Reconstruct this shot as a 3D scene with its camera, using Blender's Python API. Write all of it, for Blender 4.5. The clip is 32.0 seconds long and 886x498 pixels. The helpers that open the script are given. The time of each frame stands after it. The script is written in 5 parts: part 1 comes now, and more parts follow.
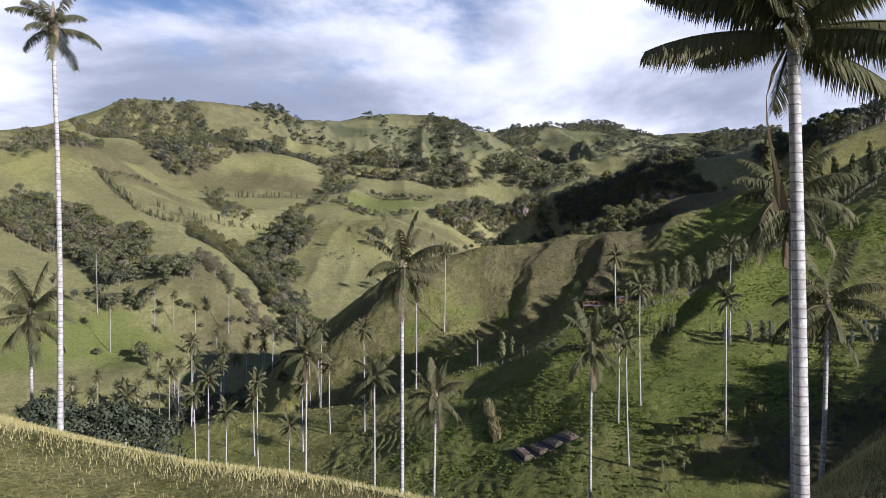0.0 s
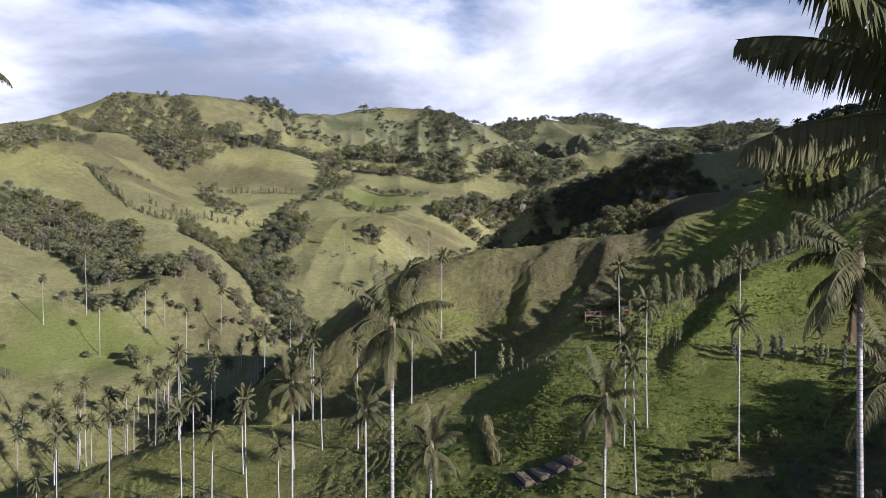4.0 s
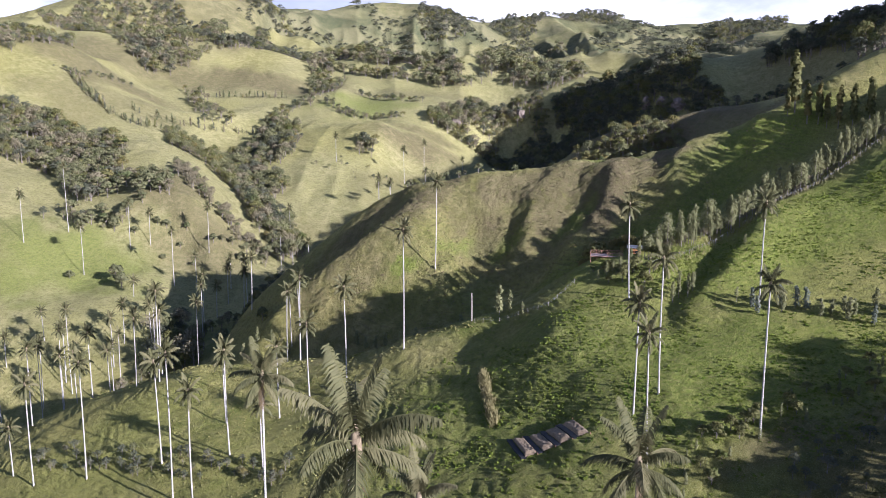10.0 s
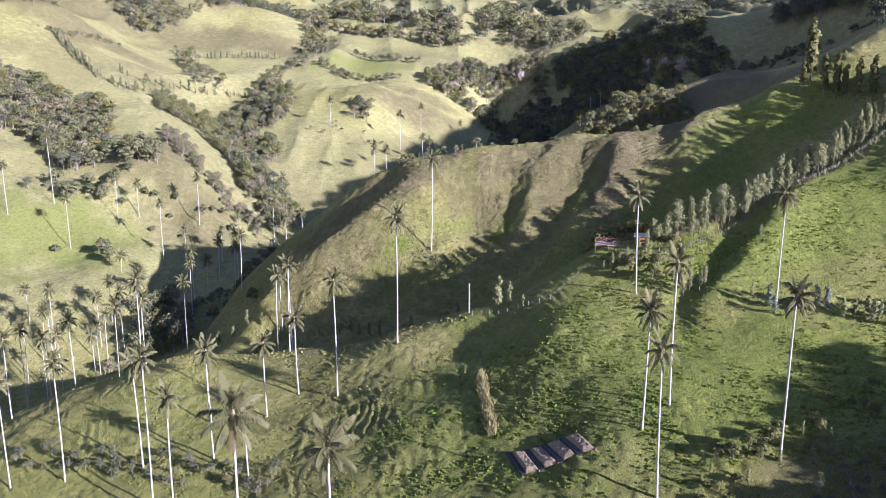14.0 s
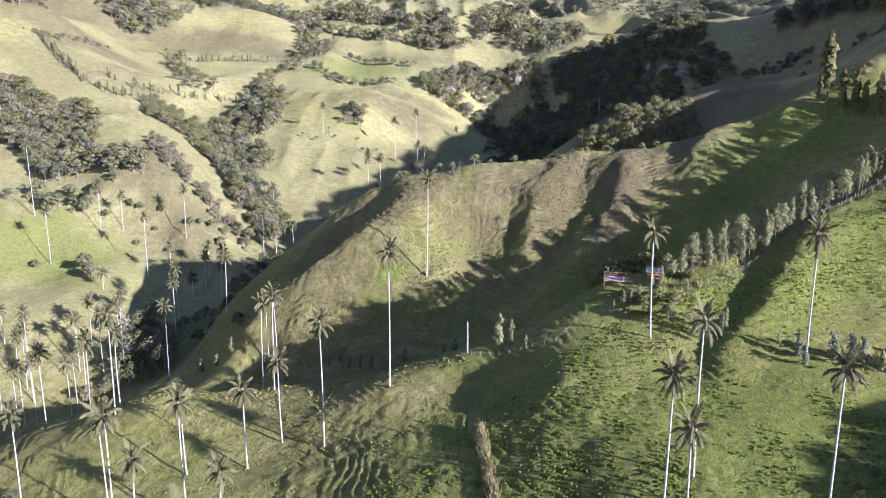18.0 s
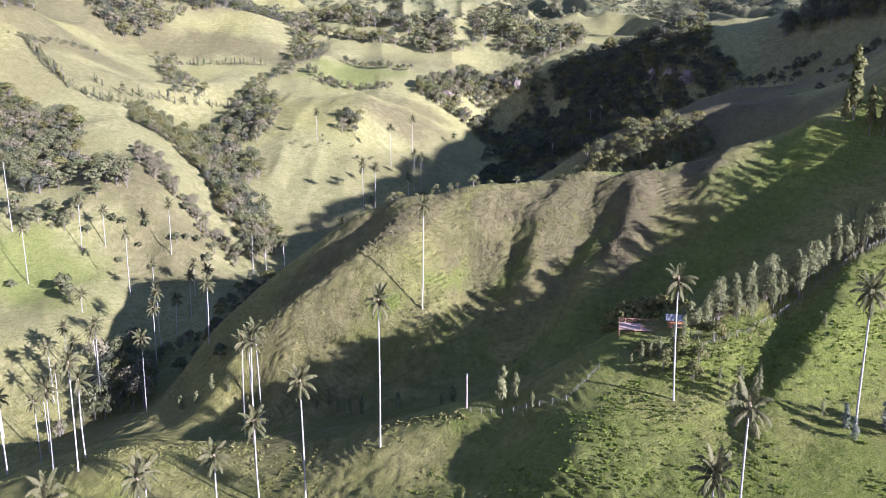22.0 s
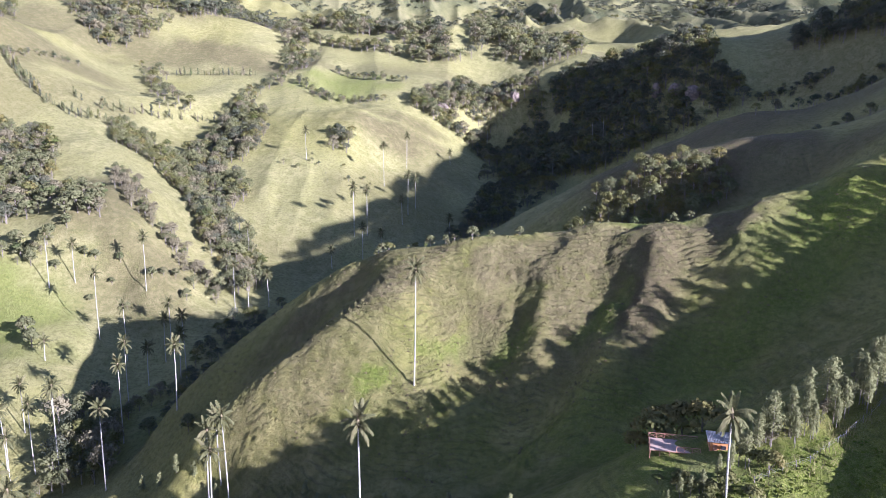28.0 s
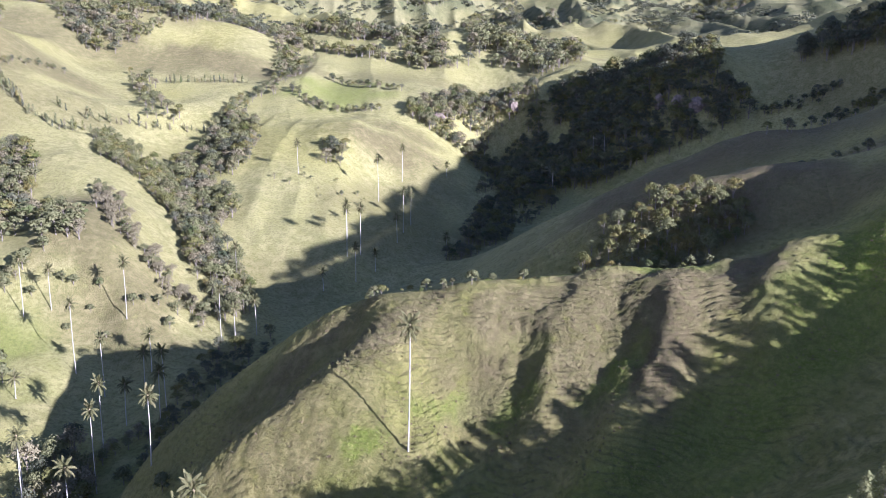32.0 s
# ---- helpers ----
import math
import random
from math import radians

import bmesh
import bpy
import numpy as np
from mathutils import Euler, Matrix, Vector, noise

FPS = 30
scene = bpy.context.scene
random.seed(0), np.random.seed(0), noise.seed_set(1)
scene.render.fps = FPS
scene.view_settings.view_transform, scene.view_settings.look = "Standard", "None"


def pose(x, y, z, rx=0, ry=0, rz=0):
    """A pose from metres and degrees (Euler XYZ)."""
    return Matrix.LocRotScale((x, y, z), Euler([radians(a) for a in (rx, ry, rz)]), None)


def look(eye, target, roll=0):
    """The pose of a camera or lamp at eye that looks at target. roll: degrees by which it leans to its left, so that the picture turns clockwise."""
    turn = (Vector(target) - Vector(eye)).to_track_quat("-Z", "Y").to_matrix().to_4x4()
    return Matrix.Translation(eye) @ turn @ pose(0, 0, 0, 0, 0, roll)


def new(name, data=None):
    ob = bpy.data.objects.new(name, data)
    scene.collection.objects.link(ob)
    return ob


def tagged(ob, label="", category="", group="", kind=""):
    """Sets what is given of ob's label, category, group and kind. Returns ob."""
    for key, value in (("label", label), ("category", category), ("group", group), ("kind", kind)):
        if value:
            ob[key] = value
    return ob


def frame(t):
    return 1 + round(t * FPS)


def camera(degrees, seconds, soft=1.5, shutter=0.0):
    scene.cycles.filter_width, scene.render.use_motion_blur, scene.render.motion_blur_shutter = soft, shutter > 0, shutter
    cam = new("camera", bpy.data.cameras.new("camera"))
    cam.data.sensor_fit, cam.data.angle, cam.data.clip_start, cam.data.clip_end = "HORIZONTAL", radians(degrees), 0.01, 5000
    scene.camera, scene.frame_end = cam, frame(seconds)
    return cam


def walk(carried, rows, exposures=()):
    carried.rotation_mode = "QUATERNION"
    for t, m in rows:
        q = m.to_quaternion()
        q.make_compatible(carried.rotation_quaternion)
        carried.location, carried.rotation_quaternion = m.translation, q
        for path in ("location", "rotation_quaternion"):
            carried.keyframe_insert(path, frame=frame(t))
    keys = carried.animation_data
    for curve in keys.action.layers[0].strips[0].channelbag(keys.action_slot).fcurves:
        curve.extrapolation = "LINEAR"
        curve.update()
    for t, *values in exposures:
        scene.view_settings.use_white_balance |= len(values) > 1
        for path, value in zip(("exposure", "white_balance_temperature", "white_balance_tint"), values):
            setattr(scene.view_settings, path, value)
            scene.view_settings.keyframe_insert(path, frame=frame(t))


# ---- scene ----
cam = camera(61.36, 32.0, soft=0.6)
# (seconds, east, north, height, tilt, lean, turn)
PATH = [
    (0, 0.00, 0.00, 0.00, 89.86, -0.22, -0.00),
    (1, -0.02, 2.14, 0.97, 89.88, -0.20, -0.07),
    (2, -0.01, 4.43, 2.17, 89.88, -0.21, -0.14),
    (3, 0.03, 6.95, 3.51, 89.74, -0.19, -0.21),
    (3.5, 0.05, 8.29, 4.24, 89.49, -0.23, -0.24),
    (4.5, -0.04, 11.41, 5.86, 89.13, -0.21, -0.32),
    (5.5, -0.10, 14.74, 7.52, 88.50, -0.18, -0.39),
    (6, -0.07, 16.34, 8.31, 87.97, -0.22, -0.43),
    (7, 0.14, 19.66, 9.92, 86.46, -0.19, -0.46),
    (8, 0.39, 23.13, 11.66, 84.86, -0.14, -0.47),
    (9, 0.55, 26.60, 13.35, 83.24, -0.14, -0.52),
    (10, 0.69, 30.04, 15.08, 81.62, -0.10, -0.55),
    (11, 0.80, 33.45, 16.86, 80.01, -0.07, -0.60),
    (11.5, 0.90, 35.19, 17.74, 79.21, -0.06, -0.63),
    (12, 1.04, 36.95, 18.58, 78.59, -0.04, -0.64),
    (12.5, 1.18, 38.75, 19.38, 78.41, -0.05, -0.65),
    (13, 1.32, 40.59, 20.16, 78.41, -0.09, -0.65),
    (14, 1.57, 44.41, 21.73, 78.41, -0.15, -0.68),
    (14.5, 1.64, 46.40, 22.51, 78.42, -0.09, -0.72),
    (15.5, 1.41, 50.71, 23.98, 78.41, 0.02, -0.85),
    (16.5, 1.18, 55.29, 25.42, 78.40, 0.08, -0.98),
    (18, 1.49, 62.54, 27.70, 78.38, 0.01, -1.06),
    (19, 1.65, 67.85, 29.29, 78.37, -0.05, -1.09),
    (20, 1.83, 73.41, 30.93, 78.34, -0.03, -1.13),
    (21, 2.02, 79.05, 32.56, 78.32, -0.01, -1.20),
    (22, 2.19, 84.72, 34.27, 78.29, 0.00, -1.24),
    (23, 2.36, 90.42, 36.17, 78.28, -0.01, -1.28),
    (24, 2.53, 96.12, 38.32, 78.26, 0.02, -1.33),
    (25, 2.69, 101.71, 40.61, 78.26, 0.05, -1.40),
    (25.5, 2.77, 104.49, 41.78, 78.28, 0.05, -1.43),
    (26.5, 2.96, 110.19, 44.22, 78.29, 0.07, -1.48),
    (27.5, 3.16, 115.95, 46.67, 78.30, 0.10, -1.53),
    (28, 3.24, 118.84, 47.86, 78.31, 0.11, -1.56),
    (29, 3.36, 124.60, 50.20, 78.34, 0.17, -1.63),
    (30, 3.45, 130.36, 52.58, 78.34, 0.19, -1.72),
    (31, 3.48, 136.12, 55.08, 78.34, 0.28, -1.83),
    (32, 3.42, 141.76, 57.58, 78.31, 0.31, -1.88),
]
walk(cam, [(t, pose(x, y, z, 0, 0, turn) @ pose(0, 0, 0, tilt) @ pose(0, 0, 0, 0, 0, lean)) for t, x, y, z, tilt, lean, turn in PATH],
     exposures=[(0, 0.84, 5600, 20), (5.5, 0.98, 5600, 21), (8.5, 1.34, 5550, 24), (13, 1.95, 5400, 31), (20, 2.01, 5300, 32), (32, 2.07, 5250, 31)])

# ---- sky and sun ----
SUN_TO = Vector((0.735, -0.61, 0.31)).normalized()
world = bpy.data.worlds.new("sky")
scene.world = world
world.use_nodes = True
wn, wl = world.node_tree.nodes, world.node_tree.links
wn.clear()
w_out = wn.new("ShaderNodeOutputWorld")
w_bg = wn.new("ShaderNodeBackground")
w_sky = wn.new("ShaderNodeTexSky")
w_sky.sky_type, w_sky.sun_disc = "NISHITA", False
w_sky.sun_elevation = math.asin(SUN_TO.z)
w_sky.sun_rotation = math.atan2(SUN_TO.x, SUN_TO.y)
w_sky.altitude, w_sky.air_density, w_sky.dust_density = 2500, 1.0, 0.6
# broken cloud deck over the whole sky, projected onto a flat layer
w_tc = wn.new("ShaderNodeTexCoord")
w_sep = wn.new("ShaderNodeSeparateXYZ")
wl.new(w_tc.outputs["Generated"], w_sep.inputs[0])


def wmath(op, a, b=None):
    n = wn.new("ShaderNodeMath")
    n.operation = op
    for k, v in enumerate((a, b)):
        if v is None:
            continue
        if isinstance(v, (int, float)):
            n.inputs[k].default_value = v
        else:
            wl.new(v, n.inputs[k])
    return n.outputs[0]


w_z = wmath("ADD", wmath("MULTIPLY", wmath("MAXIMUM", w_sep.outputs[2], 0.0), 1.9), 0.34)
w_comb = wn.new("ShaderNodeCombineXYZ")
wl.new(wmath("DIVIDE", w_sep.outputs[0], w_z), w_comb.inputs[0])
wl.new(wmath("DIVIDE", w_sep.outputs[1], w_z), w_comb.inputs[1])


def wnoise(scale, detail, rough, shift, distort=0.0):
    m = wn.new("ShaderNodeMapping")
    m.inputs["Location"].default_value = shift
    wl.new(w_comb.outputs[0], m.inputs[0])
    n = wn.new("ShaderNodeTexNoise")
    n.inputs["Scale"].default_value, n.inputs["Detail"].default_value = scale, detail
    n.inputs["Roughness"].default_value, n.inputs["Distortion"].default_value = rough, distort
    wl.new(m.outputs[0], n.inputs["Vector"])
    return n.outputs[0]


def wramp(v, a, b):
    n = wn.new("ShaderNodeMapRange")
    n.interpolation_type = "SMOOTHERSTEP"
    n.inputs[1].default_value, n.inputs[2].default_value = a, b
    wl.new(v, n.inputs[0])
    return n.outputs[0]


# the bank of cloud stands over the mountains; overhead the sky is clearer
bank = wmath("MULTIPLY", wmath("MAXIMUM", wmath("SUBTRACT", w_sep.outputs[2], 0.26), 0.0), -1.5)
cover = wramp(wmath("ADD", wnoise(1.5, 10, 0.56, (4.0, 1.34, 0), 0.15), bank), 0.27, 0.42)
shade = wramp(wnoise(1.3, 9, 0.55, (7.7, 2.4, 0), 0.2), 0.34, 0.62)
c_mix = wn.new("ShaderNodeMix")
c_mix.data_type = "RGBA"
c_mix.inputs["A"].default_value, c_mix.inputs["B"].default_value = (15.6, 15.5, 15.3, 1), (5.2, 5.7, 6.5, 1)
wl.new(shade, c_mix.inputs["Factor"])
s_mix = wn.new("ShaderNodeMix")
s_mix.data_type = "RGBA"
wl.new(cover, s_mix.inputs["Factor"])
gain = wn.new("ShaderNodeVectorMath")
gain.operation = "SCALE"
gain.inputs["Scale"].default_value = 1.5
wl.new(w_sky.outputs[0], gain.inputs[0])
wl.new(gain.outputs[0], s_mix.inputs["A"])
wl.new(c_mix.outputs["Result"], s_mix.inputs["B"])
wl.new(s_mix.outputs["Result"], w_bg.inputs[0])
w_bg.inputs[1].default_value = 0.042
wl.new(w_bg.outputs[0], w_out.inputs[0])

sun = new("sun", bpy.data.lights.new("sun", "SUN"))
sun.data.energy, sun.data.angle, sun.data.color = 4.8, radians(0.6), (1.0, 0.94, 0.83)
sun.matrix_world = look(SUN_TO * 900, (0, 0, 0))


# ---- materials ----
class Mat:
    """A small node-material builder."""

    def __init__(self, name, rough=0.8, metal=0.0, spec=0.3):
        self.m = bpy.data.materials.new(name)
        self.m.use_nodes = True
        self.t = self.m.node_tree
        self.b = self.t.nodes["Principled BSDF"]
        self.b.inputs["Roughness"].default_value, self.b.inputs["Metallic"].default_value = rough, metal
        self.b.inputs["Specular IOR Level"].default_value = spec
        self.pos = self.t.nodes.new("ShaderNodeNewGeometry").outputs["Position"]
        self.obj = self.t.nodes.new("ShaderNodeTexCoord").outputs["Object"]

    def node(self, kind):
        return self.t.nodes.new(kind)

    def put(self, sock, v):
        if isinstance(v, bpy.types.NodeSocket):
            self.t.links.new(v, sock)
        else:
            sock.default_value = v

    def noise(self, scale, detail=4, rough=0.55, where=None, stretch=None):
        n = self.node("ShaderNodeTexNoise")
        n.inputs["Scale"].default_value, n.inputs["Detail"].default_value, n.inputs["Roughness"].default_value = scale, detail, rough
        v = where or self.pos
        if stretch:
            mp = self.node("ShaderNodeMapping")
            mp.inputs["Scale"].default_value = stretch
            self.t.links.new(v, mp.inputs[0])
            v = mp.outputs[0]
        self.t.links.new(v, n.inputs["Vector"])
        return n.outputs[0]

    def mix(self, f, a, b):
        n = self.node("ShaderNodeMix")
        n.data_type = "RGBA"
        self.put(n.inputs["Factor"], f)
        self.put(n.inputs["A"], (*a, 1) if isinstance(a, tuple) else a)
        self.put(n.inputs["B"], (*b, 1) if isinstance(b, tuple) else b)
        return n.outputs["Result"]

    def math(self, op, a, b=0.0, clamp=False):
        n = self.node("ShaderNodeMath")
        n.operation, n.use_clamp = op, clamp
        self.put(n.inputs[0], a)
        self.put(n.inputs[1], b)
        return n.outputs[0]

    def ramp(self, v, a, b):
        n = self.node("ShaderNodeMapRange")
        n.interpolation_type = "SMOOTHSTEP"
        n.inputs[1].default_value, n.inputs[2].default_value = a, b
        self.t.links.new(v, n.inputs[0])
        return n.outputs[0]

    def attr(self, name):
        n = self.node("ShaderNodeAttribute")
        n.attribute_name = name
        return n

    def sep(self, v):
        n = self.node("ShaderNodeSeparateXYZ")
        self.t.links.new(v, n.inputs[0])
        return n.outputs

    def bump(self, height, strength=0.5, distance=0.1):
        n = self.node("ShaderNodeBump")
        n.inputs["Strength"].default_value, n.inputs["Distance"].default_value = strength, distance
        self.t.links.new(height, n.inputs["Height"])
        self.t.links.new(n.outputs[0], self.b.inputs["Normal"])

    def color(self, v):
        self.put(self.b.inputs["Base Color"], (*v, 1) if isinstance(v, tuple) else v)
        return self.m


def ground_material():
    m = Mat("pasture", 0.95, spec=0.1)
    cover = m.attr("cover")
    cov = m.sep(cover.outputs["Color"])
    grain, fine, mid, big = m.noise(4.2, 5, 0.7), m.noise(1.1, 5, 0.65), m.noise(0.16, 5, 0.6), m.noise(0.018, 4, 0.55)
    grass = m.mix(m.ramp(mid, 0.35, 0.68), (0.185, 0.178, 0.050), (0.325, 0.290, 0.108))
    grass = m.mix(m.ramp(big, 0.38, 0.64), grass, (0.275, 0.255, 0.078))
    lush = m.mix(m.ramp(fine, 0.35, 0.7), (0.105, 0.148, 0.018), (0.212, 0.252, 0.044))
    dry = m.mix(m.ramp(mid, 0.3, 0.7), (0.086, 0.072, 0.037), (0.180, 0.152, 0.078))
    # pale turf; over distance its colour also stands in for haze
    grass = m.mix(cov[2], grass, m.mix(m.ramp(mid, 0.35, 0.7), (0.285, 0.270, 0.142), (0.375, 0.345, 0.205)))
    c = m.mix(cov[0], grass, lush)
    c = m.mix(m.math("MULTIPLY", cov[1], m.ramp(m.math("ADD", mid, m.math("MULTIPLY", fine, 0.5)), 0.38, 0.72)), c, dry)
    c = m.mix(m.math("MULTIPLY", cover.outputs["Alpha"], 0.7), c, (0.110, 0.080, 0.055))
    # grey scrub of the far slopes, with haze put into its colour
    haze_tint = m.attr("haze_tint").outputs["Fac"]
    c = m.mix(haze_tint, c, m.mix(m.ramp(m.noise(0.05, 6, 0.65), 0.38, 0.64), (0.078, 0.080, 0.044), (0.215, 0.196, 0.108)))
    # darker again on the range: cloud shade put into the scrub colour
    far_shade = m.mix(m.ramp(m.noise(0.012, 7, 0.65), 0.42, 0.58), (0.050, 0.060, 0.034), (0.150, 0.142, 0.078))
    c = m.mix(m.ramp(haze_tint, 0.55, 0.85), c, far_shade)
    tuft = m.ramp(m.noise(0.55, 7, 0.75), 0.48, 0.60)
    c = m.mix(m.math("MULTIPLY", tuft, 0.48), c, (0.060, 0.070, 0.018))
    c = m.mix(m.math("MULTIPLY", m.ramp(fine, 0.45, 0.75), 0.35), c, (0.27, 0.24, 0.105))
    c = m.mix(m.math("MULTIPLY", m.ramp(grain, 0.50, 0.64), 0.48), c, (0.055, 0.062, 0.018))
    c = m.mix(m.math("MULTIPLY", m.ramp(grain, 0.47, 0.35), 0.45), c, (0.36, 0.325, 0.165))
    relief = m.math("ADD", m.math("MULTIPLY", fine, 0.7), m.noise(0.5, 8, 0.75))
    m.bump(m.math("ADD", relief, m.math("MULTIPLY", grain, 0.4)), 1.0, 1.15)
    return m.color(c)


M_GROUND = ground_material()


def bark_material():
    m = Mat("palm_trunk", 0.75)
    z = m.sep(m.obj)[2]
    ring = m.math("FRACT", m.math("MULTIPLY", m.math("ADD", z, m.math("MULTIPLY", m.noise(1.3, 4, 0.6, m.obj), 0.16)), 2.7))
    c = m.mix(m.ramp(m.noise(3.0, 5, 0.6, m.obj), 0.3, 0.7), (0.26, 0.243, 0.225), (0.48, 0.46, 0.43))
    c = m.mix(m.math("MULTIPLY", m.ramp(ring, 0.80, 0.93), m.math("ADD", 0.35, m.math("MULTIPLY", m.ramp(m.noise(1.2, 3, 0.6, m.obj), 0.30, 0.6), 0.5))), c, (0.10, 0.088, 0.076))
    c = m.mix(m.math("MULTIPLY", m.ramp(m.noise(0.35, 5, 0.7, m.obj), 0.52, 0.70), 0.7), c, (0.24, 0.21, 0.18))
    c = m.mix(m.math("MULTIPLY", m.ramp(m.noise(4.5, 8, 0.75, m.obj), 0.52, 0.62), 0.5), c, (0.16, 0.14, 0.12))
    m.bump(ring, 0.4, 0.03)
    return m.color(c)


def leaf_material(name, dark, light, old=None, rough=0.65, scale=0.35, glow=0.32, alt=None):
    m = Mat(name, rough, spec=0.12)
    g = m.node("ShaderNodeNewGeometry")
    c = m.mix(m.math("ADD", 0.15, m.math("MULTIPLY", g.outputs["Random Per Island"], 0.6)), dark, light)
    if old:
        o = m.node("ShaderNodeObjectInfo")
        c = m.mix(m.math("MULTIPLY", m.ramp(o.outputs["Random"], 0.55, 0.95), 0.55), c, old)
    c = m.mix(m.math("MULTIPLY", m.ramp(m.noise(scale, 3, 0.6), 0.35, 0.7), 0.4), c, light)
    if alt:
        c = m.mix(m.math("MULTIPLY", m.ramp(m.noise(0.11, 2, 0.5), 0.52, 0.62), 0.6), c, alt)
        c = m.mix(m.math("MULTIPLY", m.ramp(m.noise(0.083, 2, 0.5), 0.40, 0.33), 0.55), c, (dark[0] * 0.8, dark[1] * 1.1, dark[2] * 0.7))
    m.color(c)
    tr = m.node("ShaderNodeBsdfTranslucent")
    m.t.links.new(c, tr.inputs[0])
    mx = m.node("ShaderNodeMixShader")
    mx.inputs[0].default_value = glow
    m.t.links.new(m.b.outputs[0], mx.inputs[1])
    m.t.links.new(tr.outputs[0], mx.inputs[2])
    m.t.links.new(mx.outputs[0], m.t.nodes["Material Output"].inputs[0])
    return m.m


M_TRUNK = bark_material()
M_FROND = leaf_material("palm_frond", (0.050, 0.058, 0.026), (0.160, 0.152, 0.070), (0.21, 0.185, 0.10))
M_FROND_DEAD = leaf_material("dead_frond", (0.12, 0.085, 0.05), (0.22, 0.17, 0.10))
M_LEAF = leaf_material("broad_leaf", (0.070, 0.080, 0.034), (0.190, 0.190, 0.098), scale=0.09, alt=(0.225, 0.20, 0.11))
M_LEAF_OLIVE = leaf_material("olive_leaf", (0.075, 0.085, 0.028), (0.190, 0.180, 0.070), scale=0.12, alt=(0.21, 0.165, 0.06))
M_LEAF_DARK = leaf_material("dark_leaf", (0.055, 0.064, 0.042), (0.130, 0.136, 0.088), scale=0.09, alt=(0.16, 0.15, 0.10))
M_LEAF_GUM = leaf_material("gum_leaf", (0.105, 0.115, 0.050), (0.230, 0.228, 0.112), scale=0.3)
M_LEAF_BROWN = leaf_material("greybrown_leaf", (0.125, 0.112, 0.068), (0.26, 0.23, 0.145), scale=0.12)
M_LEAF_FEATHER = leaf_material("feathery_leaf", (0.040, 0.050, 0.028), (0.120, 0.135, 0.085), scale=0.5)
M_LEAF_SILVER = leaf_material("silver_leaf", (0.095, 0.115, 0.085), (0.19, 0.21, 0.16), scale=0.2)


def plain(name, a, b, scale=1.0, rough=0.8, metal=0.0, stretch=None, bump=0.3):
    m = Mat(name, rough, metal)
    n = m.noise(scale, 5, 0.65, m.obj, stretch)
    m.bump(n, bump, 0.02)
    return m.color(m.mix(m.ramp(n, 0.3, 0.7), a, b))


M_WOODTRUNK = plain("tree_bark", (0.10, 0.085, 0.07), (0.24, 0.21, 0.18), 2.0)
M_GRASS = leaf_material("tall_grass", (0.31, 0.28, 0.105), (0.55, 0.48, 0.23), scale=0.4)
M_TUSSOCK = leaf_material("tussock", (0.080, 0.118, 0.016), (0.185, 0.222, 0.038), scale=0.15, alt=(0.165, 0.180, 0.042))
M_TUSSOCK_OLIVE = leaf_material("olive_tussock", (0.160, 0.155, 0.050), (0.310, 0.285, 0.110), scale=0.15, alt=(0.150, 0.170, 0.045))
M_TUSSOCK_DRY = leaf_material("dry_tussock", (0.105, 0.082, 0.050), (0.200, 0.160, 0.100), scale=0.15, alt=(0.125, 0.125, 0.045))
M_STONE = plain("pale_rock", (0.10, 0.08, 0.068), (0.22, 0.175, 0.15), 0.35, 0.9, bump=1.0)
